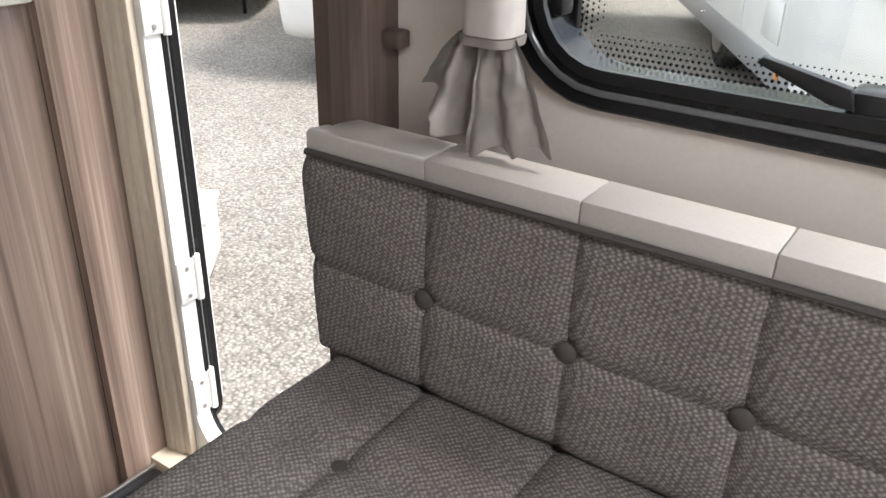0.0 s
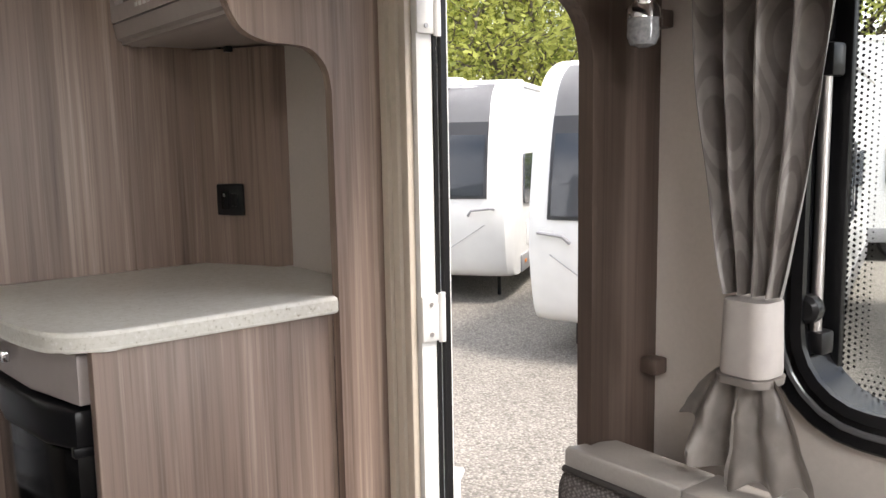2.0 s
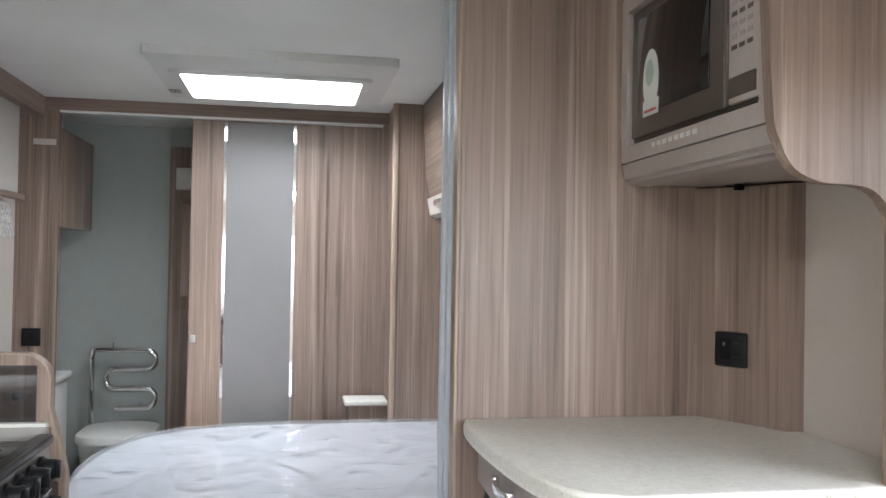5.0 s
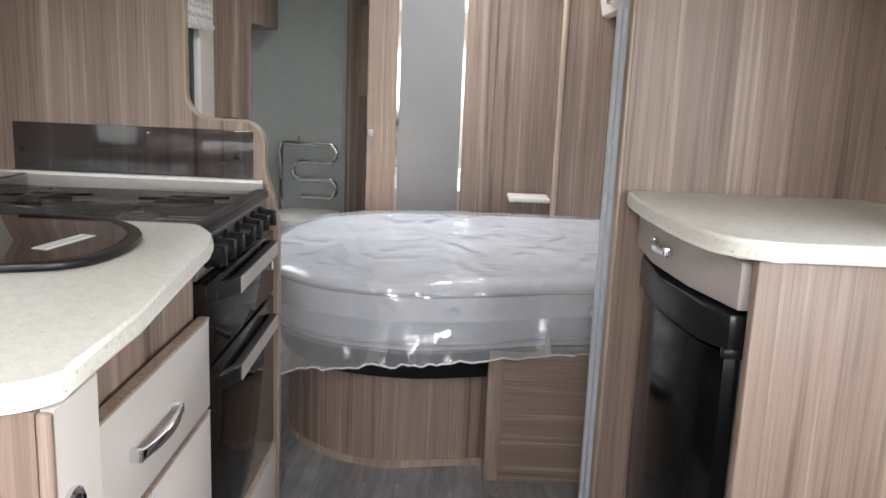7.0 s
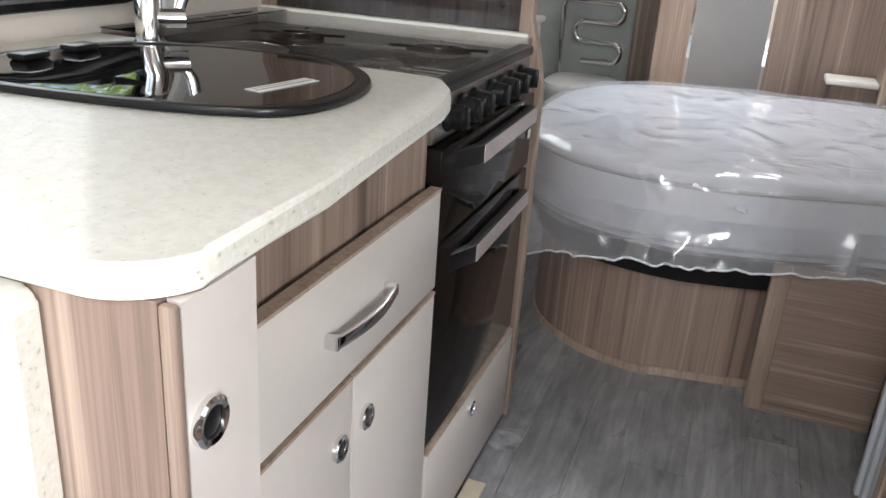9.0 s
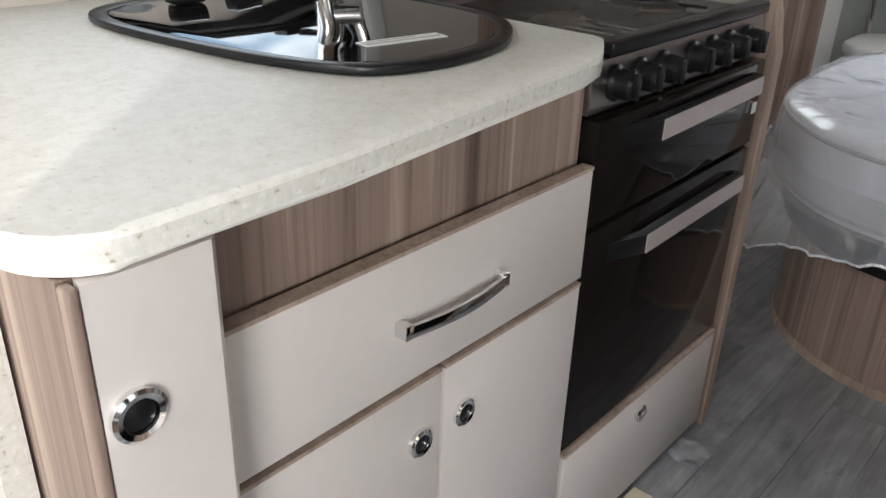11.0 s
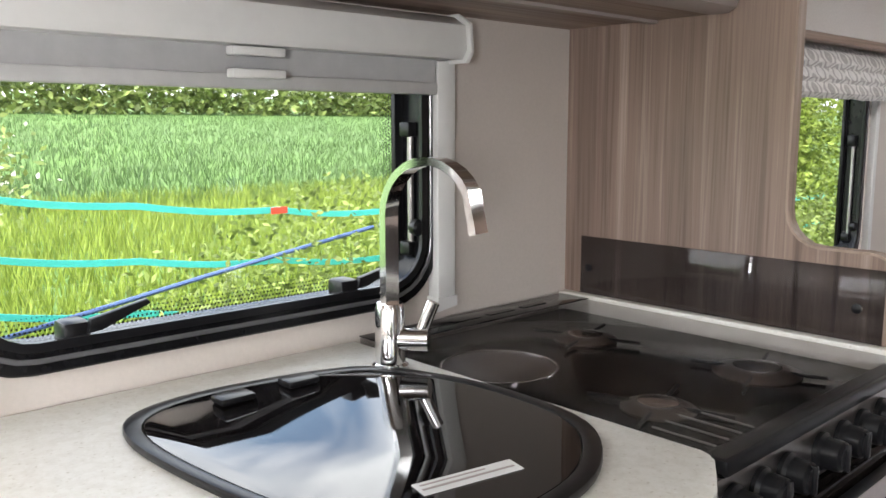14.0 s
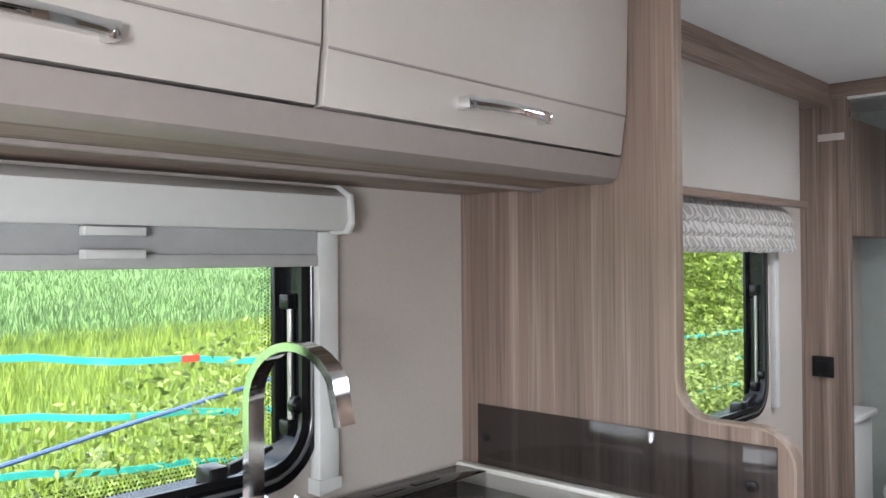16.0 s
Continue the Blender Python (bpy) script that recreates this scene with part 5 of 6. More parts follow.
# end panel by the entrance, with locker above
ap2 = arch_profile(0.79, 0.965, YD, 1.375, ZC)
a2 = thing("partition_5", "striped wood arched panel at the sofa's end, coloured as in shade", "partition", (-0.61, 1.0, ZF), "structure")
# the board's colour holds the shade under the locker
part("board", prism(ap2, "x", -0.600, -0.580), WOOD_SHADED, a2)
part("edging", ribbon([(-0.590, y, z) for y, z in ap2[1:-1]], (1, 0, 0), 0.021, 0.003), WOOD_SHADED, a2)
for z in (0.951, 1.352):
    part("catch_block", box(-0.580, -0.556, 1.05, 1.072, z - 0.010, z + 0.010, 0.003), WOOD_SHADED, a2, "small wood catch")
ll = thing("overhead_locker", "cream-fronted overhead locker above the sofa window", "locker", (0.6, 0.95, 1.40))
part("bottom", box(-0.578, 1.6, 0.86, YD, 1.40, 1.414), WOOD_L, ll)
part("lower_trim", prism([(0.90, 1.400), (0.854, 1.400), (0.846, 1.408), (0.842, 1.440), (0.86, 1.444), (0.90, 1.444)], "x", -0.578, 1.6), TAUPE, ll, "taupe lower trim")
part("body", box(-0.578, 1.6, 0.854, YD, 1.446, ZC), TAUPE, ll)
for x in (-0.574, 0.15, 0.876):
    d = part("door", prism([(0.860, 1.450), (0.842, 1.450), (0.822, 1.6), (0.80, 1.9), (0.82, 1.9)], "x", x, x + 0.72, 0.0015), CREAM, ll, "cream locker door")
    bow_handle(d, x + 0.15, x + 0.34, 0.838, 1.478, -0.03)
for x in (-0.515, 0.9):
    spt = thing("spot_light", "chrome reading spot with clear shade under the locker", "spot light", (x, 0.965, 1.40))
    part("base", lathe([(0.042, -0.0), (0.042, -0.006), (0.03, -0.013), (0.012, -0.016)], (x, 0.965, 1.40), 24), CHROME, spt)
    part("stem", cyl((x, 0.965, 1.374), "z", 0.005, 0.03), CHROME, spt)
    part("head", lathe([(0.008, 0.0), (0.017, -0.012), (0.018, -0.022)], (x, 0.965, 1.362), 18), CHROME, spt)
    part("shade", lathe([(0.016, 0.0), (0.0165, -0.018), (0.013, -0.026), (0.005, -0.029)], (x, 0.965, 1.340), 18), plain("clear shade", (0.20, 0.20, 0.205), 0.12, 0.3, 200, 0.3) if x < 0 else bpy.data.materials["clear shade"], spt, "clear ribbed shade")


def cloth_uv(q, rows, wide, high):
    """Cloth coordinates in metres over a grid of vertices."""
    at = {v: (wide * i / (len(row) - 1), high * j / (len(rows) - 1)) for j, row in enumerate(rows) for i, v in enumerate(row)}
    layer = q.loops.layers.uv.new("cloth")
    for f in q.faces:
        for l in f.loops:
            l[layer].uv = at[l.vert]
    return q


def curtain(x_top0, x_top1, z_top, x_mid, z_tie, z_bot, y, label):
    """A curtain gathered by a band, with a flared tail."""
    c = thing("curtain", label, "curtain", (x_mid, y, z_bot))
    q = bmesh.new()
    rows = []
    nu = 70
    zt = z_tie + 0.040
    for j in range(34):
        t = j / 33
        z = z_top + (zt - z_top) * t
        k = t ** 1.5
        row = []
        for i in range(nu + 1):
            s = i / nu
            xt = x_top0 + (x_top1 - x_top0) * s
            xm = x_mid - 0.030 + 0.060 * s
            x = xt + (xm - xt) * k
            fold = math.sin(s * 2 * math.pi * 4.5 + 0.6) * (0.020 - 0.006 * t) + 0.006 * math.sin(s * 31 + t * 2) + 0.004 * noise.noise(Vector((s * 6, t * 4, 2)))
            row.append(q.verts.new((x, y - 0.012 * k + fold, z)))
        rows.append(row)
    for a, b in zip(rows, rows[1:]):
        for i in range(nu):
            q.faces.new((a[i], a[i + 1], b[i + 1], b[i]))
    part("drape", cloth_uv(q, rows, 0.42, 0.40), CURTAIN, c, "patterned taupe satin drape")
    bnd = loft(rounded(x_mid - 0.025, x_mid + 0.025, y - 0.032, y + 0.016, 0.016), [(z_tie - 0.038, 1.04), (z_tie - 0.034, 1.07), (z_tie + 0.032, 1.0), (z_tie + 0.036, 0.97)])
    tb = part("tie_band", bnd, BAND, c, "pale tie band")
    part("band_edge", loft(rounded(x_mid - 0.029, x_mid + 0.029, y - 0.036, y + 0.018, 0.017), [(z_tie - 0.047, 0.96), (z_tie - 0.039, 1.0)]), SATIN, tb)
    q = bmesh.new()
    rows = []
    for j in range(16):
        t = j / 15
        row = []
        for i in range(nu + 1):
            s = i / nu
            wid = 0.029 + 0.047 * t ** 0.8
            x = x_mid - wid * 1.12 + 2.12 * wid * s + 0.008 * t
            zz = z_tie - 0.038 - (z_tie - 0.038 - z_bot) * t * (1 - 0.55 * max(0, 0.30 - s) / 0.30 * (1 - 0.15 * t)) * (1 - 0.13 * max(0, s - 0.6) / 0.4) + 0.006 * math.sin(s * 24) * t
            calm = 1.0 if s < 0.42 else 0.25
            fold = math.sin(s * 2 * math.pi * 3.6 + 0.4) * (0.008 + 0.014 * t) * calm + 0.007 * t * noise.noise(Vector((s * 5, t * 4, 7))) + 0.003 * noise.noise(Vector((s * 14, t * 11, 2)))
            row.append(q.verts.new((x, y - 0.014 - 0.012 * t + fold, zz)))
        rows.append(row)
    for a, b in zip(rows, rows[1:]):
        for i in range(nu):
            q.faces.new((a[i], a[i + 1], b[i + 1], b[i]))
    part("tail", q, SATIN, c, "flared shiny satin tail")
    return c


curtain(-0.497, -0.335, 1.385, -0.405, 1.027, 0.878, 1.010, "gathered taupe patterned curtain beside the sofa window")

# ---- entrance door frame ----
df = thing("door_1", "beige and white entrance door frame with hinges, door swung open", "door frame", (-0.86, YD, ZF), "structure")
x0, x1, z1 = DOOR[0], DOOR[1], DOOR[3]
RIBS = [(0.0, 0.004), (0.0, -0.013), (0.003, -0.016), (0.016, -0.016), (0.018, -0.011), (0.021, -0.011), (0.023, -0.018), (0.040, -0.018), (0.042, -0.010), (0.046, -0.010), (0.048, -0.015), (0.062, -0.013), (0.066, -0.006), (0.066, 0.004)]
part("outer_trim", prism([(x0 - 0.074 + a, YD + b) for a, b in RIBS], "z", 0.0885, z1 + 0.055), DOOR_TRIM, df, "beige ribbed trim", smooth=False)
part("top_trim", prism([(YD + b, z1 + 0.055 - a * 0.66) for a, b in RIBS], "x", x0 - 0.0075, x1 + 0.012), DOOR_TRIM, df, smooth=False)
part("inner_trim", box(x0 - 0.0075, x0 + 0.012, YD - 0.010, YD + 0.0045, DZ, z1 + 0.010, 0.003), DOOR_TRIM, df)
part("sill_board", box(x0 - 0.085, x1, YD - 0.055, YD - 0.001, 0.052, 0.088, 0.006), DOOR_TRIM, df, "beige sill ledge")
fo, fi = rounded(x0, x1, DZ, z1, 0.001, 8), rounded(x0 + 0.022, x1 - 0.02, DZ + 0.025, z1 - 0.022, 0.075, 8)
part("white_frame", ring(fo, fi, "y", YD + 0.005, YD + 0.036), WHITE_ALU, df, "white aluminium frame with round corners")
part("rubber_seal", ring(rounded(x0 + 0.016, x1 - 0.014, DZ + 0.018, z1 - 0.016, 0.078, 8), rounded(x0 + 0.026, x1 - 0.024, DZ + 0.029, z1 - 0.026, 0.072, 8), "y", YD + 0.037, YD + 0.043), RUBBER, df, "black rubber seal")
leaf = part("door_leaf", prism(rounded(x0 - 0.50, x0 + 0.004, DZ + 0.02, z1 - 0.03, 0.07), "y", YD + 0.050, YD + 0.084, 0.006), WHITE_ALU, df, "white door leaf folded back outside")
part("leaf_seal", ring(rounded(x0 - 0.51, x0 + 0.014, DZ + 0.015, z1 - 0.025, 0.075), rounded(x0 - 0.49, x0 - 0.006, DZ + 0.03, z1 - 0.04, 0.07), "y", YD + 0.062, YD + 0.074), RUBBER, leaf, "black rubber edge seal")
for z in (0.22, 0.455, 0.915, 1.425):
    hg = part("hinge", box(x0 + 0.020, x0 + 0.027, YD + 0.004, YD + 0.040, z - 0.035, z + 0.045, 0.003), WHITE_ALU, df, "white hinge plate")
    part("knuckle", cyl((x0 + 0.024, YD + 0.045, z + 0.005), "z", 0.008, 0.085, None, 12), WHITE_ALU, hg)
    for s in (-0.022, 0.03):
        part("screw", cyl((x0 + 0.0275, YD + 0.022, z + s), "x", 0.004, 0.003, None, 10), STEEL, hg)
part("threshold", box(x0 + 0.001, x1 - 0.001, YD + 0.0365, YD + 0.07, DZ - 0.01, DZ + 0.008, 0.003), WHITE_ALU, df, "white threshold strip")
em = thing("entrance_step", "black rubber-topped entrance step with a steel edge strip", "step", (-0.88, 0.9, ZF))
part("step_box", box(-1.138, -0.635, 0.70, 1.022, ZF + 0.002, 0.066, 0.003), WOOD_SHADED, em)
part("rubber_top", box(-1.118, -0.64, 0.705, 1.018, 0.0665, 0.078, 0.003), RUBBER, em, "black ribbed rubber top")
part("edge_strip", box(-1.1275, -1.1185, 0.70, 1.022, 0.0665, 0.084, 0.002), STEEL, em, "steel edge strip")
single("baseboard", box(XB + 0.001, -2.03, YK, YK + 0.012, ZF + 0.002, 0.075, 0.003), CREAM, "pale skirting along the bedroom wall", "skirting", "structure")

# ---- outside ----
ZG = -0.62


def gravel_material():
    m = material("grey gravel", (0.25, 0.235, 0.215), 0.9)
    v = coords(m, (1, 1, 1))
    vo = node(m, "ShaderNodeTexVoronoi", Scale=55.0)
    m.node_tree.links.new(v, vo.inputs["Vector"])
    g = noise_fac(m, v, 0.7, 4)
    c = blend(m, 0.55, ramp(m, noise_fac(m, v, 38, 3), [(0.3, (0.12, 0.11, 0.10)), (0.7, (0.42, 0.40, 0.37))]), ramp(m, vo.outputs["Distance"], [(0.1, (0.44, 0.42, 0.39)), (0.6, (0.10, 0.092, 0.085))]))
    wire(m, blend(m, 1.0, c, ramp(m, g, [(0.3, (0.78, 0.76, 0.72)), (0.7, (1.12, 1.1, 1.06))]), "MULTIPLY"), "Base Color")
    bump(m, vo.outputs["Distance"], 0.8, 0.02)
    return m


def grass_ground():
    m = material("meadow grass", (0.10, 0.22, 0.03), 0.9)
    v = coords(m, (1, 1, 1))
    f = noise_fac(m, v, 22, 5)
    b = noise_fac(m, v, 0.35, 4)
    c = ramp(m, f, [(0.3, (0.035, 0.08, 0.012)), (0.7, (0.10, 0.19, 0.035))])
    wire(m, blend(m, 1.0, c, ramp(m, b, [(0.3, (0.75,) * 3), (0.7, (1.15,) * 3)]), "MULTIPLY"), "Base Color")
    return m


GRAVEL, GRASS = gravel_material(), grass_ground()
ground = bmesh.new()
box(-400, 400, -1.6, 400, ZG - 0.2, ZG, 0, ground)
single("ground", ground, GRAVEL, "grey gravel yard", "ground", "structure", smooth=False)
gq = bmesh.new()
NX, NY = 60, 40
ggrid = []
for j in range(NY + 1):
    y = -1.6 - 130 * (j / NY) ** 2.2
    row = []
    for i in range(NX + 1):
        x = -10 + (i / NX - 0.5) * (60 + 5.0 * abs(y))
        z = ZG + 0.02 + 0.20 * min(1, max(0, (-y - 1.8) / 2.5)) + 0.052 * max(0, -y - 5) + 0.05 * noise.noise(Vector((x * 0.3, y * 0.3, 0)))
        row.append(gq.verts.new((x, y, z)))
    ggrid.append(row)
for a, b in zip(ggrid, ggrid[1:]):
    for i in range(NX):
        gq.faces.new((a[i], a[i + 1], b[i + 1], b[i]))
single("field", gq, GRASS, "sunlit green crop field", "field", "structure")


def field_z(x, y):
    return ZG + 0.02 + 0.20 * min(1, max(0, (-y - 1.8) / 2.5)) + 0.052 * max(0, -y - 5) + 0.05 * noise.noise(Vector((x * 0.3, y * 0.3, 0)))


def leaf_material(name, dark, light, through=0.35):
    m = material(name, light, 0.55, 0, 0.3)
    gi = node(m, "ShaderNodeNewGeometry")
    c = ramp(m, gi.outputs["Random Per Island"], [(0.0, dark), (0.6, light), (1.0, tuple(min(1, k * 1.45) for k in light))])
    wire(m, c, "Base Color")
    nt = m.node_tree
    tl = nt.nodes.new("ShaderNodeBsdfTranslucent")
    ms = nt.nodes.new("ShaderNodeMixShader")
    ms.inputs["Fac"].default_value = through
    nt.links.new(c, tl.inputs["Color"])
    nt.links.new(shader(m).outputs["BSDF"], ms.inputs[1])
    nt.links.new(tl.outputs["BSDF"], ms.inputs[2])
    nt.links.new(ms.outputs["Shader"], nt.nodes["Material Output"].inputs["Surface"])
    return m


BLADE = leaf_material("grass blades", (0.105, 0.155, 0.022), (0.235, 0.30, 0.055))
CROP = leaf_material("young crop", (0.042, 0.082, 0.026), (0.080, 0.135, 0.044))
HEDGE = leaf_material("hedge leaves", (0.085, 0.12, 0.03), (0.21, 0.265, 0.08))
NEAR_LEAF = leaf_material("bright hedge leaves", (0.10, 0.15, 0.025), (0.30, 0.38, 0.08), 0.45)
WEED = leaf_material("weed leaves", (0.060, 0.090, 0.018), (0.18, 0.235, 0.06))
OAK = leaf_material("oak leaves", (0.15, 0.19, 0.04), (0.46, 0.48, 0.14), 0.55)
BARK = plain("grey bark", (0.13, 0.11, 0.09), 0.9, 0.3, 14, 0.6)


def leaves(count, spot, size, rng, upright=0.0, bend=0.0):
    """Many small leaf blades as one mesh; spot() gives a place."""
    vs, fs = [], []
    for _ in range(count):
        p = spot(rng)
        if p is None:
            continue
        s = size * rng.uniform(0.6, 1.4)
        a = rng.uniform(0, 6.283)
        if upright:
            d = Vector((math.cos(a), math.sin(a), 0))
            h = upright * rng.uniform(0.5, 1.3)
            ln = Vector((rng.uniform(-0.4, 0.4), rng.uniform(-0.4, 0.4), 1)) * h
            i = len(vs)
            vs += [p - d * s, p + d * s, p + ln * 0.6 + d * s * 0.7, p + ln]
            fs.append((i, i + 1, i + 2, i + 3))
        else:
            t = Vector((rng.gauss(0, 1), rng.gauss(0, 1), rng.gauss(0, 0.7))).normalized()
            u = t.cross(Vector((rng.gauss(0, 1), rng.gauss(0, 1), rng.gauss(0, 1)))).normalized()
            i = len(vs)
            vs += [p - t * s, p + u * s * 0.45, p + t * s, p - u * s * 0.45]
            fs.append((i, i + 1, i + 2, i + 3))
    me = bpy.data.meshes.new("leaves")
    me.from_pydata([tuple(v) for v in vs], [], fs)
    return me


def stuff(name, me, mat, label, category):
    me.materials.append(mat)
    return tagged(new(name, me), label, category, "", "stuff")


rng = random.Random(4)


def near_grass(r):
    x, y = r.uniform(-9, 1), -1.9 - 11.5 * r.random() ** 1.2
    return Vector((x + 0.25 * y, y, field_z(x + 0.25 * y, y)))


def crop_spot(r):
    y = -12.5 - 40 * r.random() ** 1.4
    x = -3 + y * 0.75 + r.uniform(-1, 1) * (7 + 0.9 * -y)
    return Vector((x, y, field_z(x, y)))


stuff("long_grass", leaves(45000, near_grass, 0.010, rng, 0.22), BLADE, "long bright green grass by the fence", "grass")
stuff("crop", leaves(95000, crop_spot, 0.011, rng, 0.20), CROP, "rows of young green crop", "crop")


def weed_spot(r):
    x, y = r.uniform(-8.5, 0.5), -2.0 - 2.4 * r.random()
    n = noise.noise(Vector((x * 0.9, y * 0.9, 3)))
    top = 0.45 + 0.72 * min(1.0, max(0.0, (-1.6 - x) / 1.6)) + 0.30 * n
    return Vector((x, y, field_z(x, y) + top * r.random()))


stuff("weeds", leaves(52000, weed_spot, 0.026, rng), WEED, "tangled weeds and nettles along the fence", "weeds")


def hedge_spot(r):
    x = r.uniform(-90, 25)
    y = -52 + r.uniform(-2, 2)
    top = 3.6 + 1.6 * noise.noise(Vector((x * 0.25, 0, 0))) + 0.8 * noise.noise(Vector((x * 0.9, 4, 0)))
    return Vector((x, y, field_z(x, y) + top * r.random()))


stuff("far_hedge", leaves(30000, hedge_spot, 0.30, rng), HEDGE, "dense green hedge at the field's far side", "hedge")


def side_hedge(r):
    x = -7.6 + r.uniform(-3.6, 2.3)
    y = -4.5 + r.uniform(-0.75, 0.7)
    top = 3.0 + 0.8 * noise.noise(Vector((x * 0.8, y, 0)))
    return Vector((x, y, field_z(x, y) + top * r.random()))


stuff("near_hedge", leaves(85000, side_hedge, 0.036, rng), NEAR_LEAF, "leafy green hedge beyond the bed window", "hedge")

# fence ribbons and a cord
RIB = plain("turquoise tape", (0.07, 0.58, 0.52), 0.4, 0.05, 50, 0.05)
CORD = plain("blue cord", (0.05, 0.09, 0.22), 0.6)
FENCE_LINE = [(2.0, -4.2, 1.25), (-1.54, -4.0, 0.955), (-2.3, -3.9, 0.862), (-3.04, -3.8, 0.80), (-3.72, -3.7, 0.755), (-6.0, -3.55, 0.62), (-10.0, -3.5, 0.52)]
fence = thing("fence", "turquoise fence tapes and a blue cord along the field", "fence", (-3, -4, ZG))
for drop in (0.0, 0.276, 0.54):
    pts = []
    for (xa, ya, za), (xb, yb, zb) in zip(FENCE_LINE, FENCE_LINE[1:]):
        for k in range(6):
            t = k / 6
            pts.append((xa + (xb - xa) * t, ya + (yb - ya) * t, za + (zb - za) * t - drop - 0.02 * math.sin(math.pi * t)))
    part("tape", ribbon(pts, (0, 0.15, 1), 0.034, 0.003), RIB, fence, "turquoise fence tape")
part("cord", tube([(1.0, -3.9, 0.02), (-1.55, -3.85, 0.30), (-2.6, -3.75, 0.50), (-3.6, -3.65, 0.68), (-6.5, -3.5, 0.9)], 0.012, 8), CORD, fence, "sagging blue cord")
part("marker", box(-3.09, -2.99, -3.79, -3.782, 0.780, 0.816), plain("red tape", (0.6, 0.06, 0.03), 0.5), fence, "red marker on the tape")
for x, y in ((1.9, -4.24), (-9.9, -3.54)):
    part("post", cyl((x, y, ZG + 0.8), "z", 0.04, 1.9, 0.035, 10), BARK, fence)


# ---- other caravans in the yard ----
VAN_WHITE = plain("white gelcoat", (0.78, 0.78, 0.77), 0.25, 0.02, 8, 0.02)
VAN_GREY = plain("grey gelcoat", (0.30, 0.30, 0.31), 0.3, 0.03, 10, 0.02)
VAN_BAND = plain("dark grey gelcoat", (0.09, 0.092, 0.10), 0.3, 0.03, 10, 0.02)
VAN_GLASS = material("dark caravan glass", (0.07, 0.08, 0.095), 0.06, 0, 0.7, 0.6)
TYRE = plain("tyre rubber", (0.02, 0.02, 0.02), 0.8)


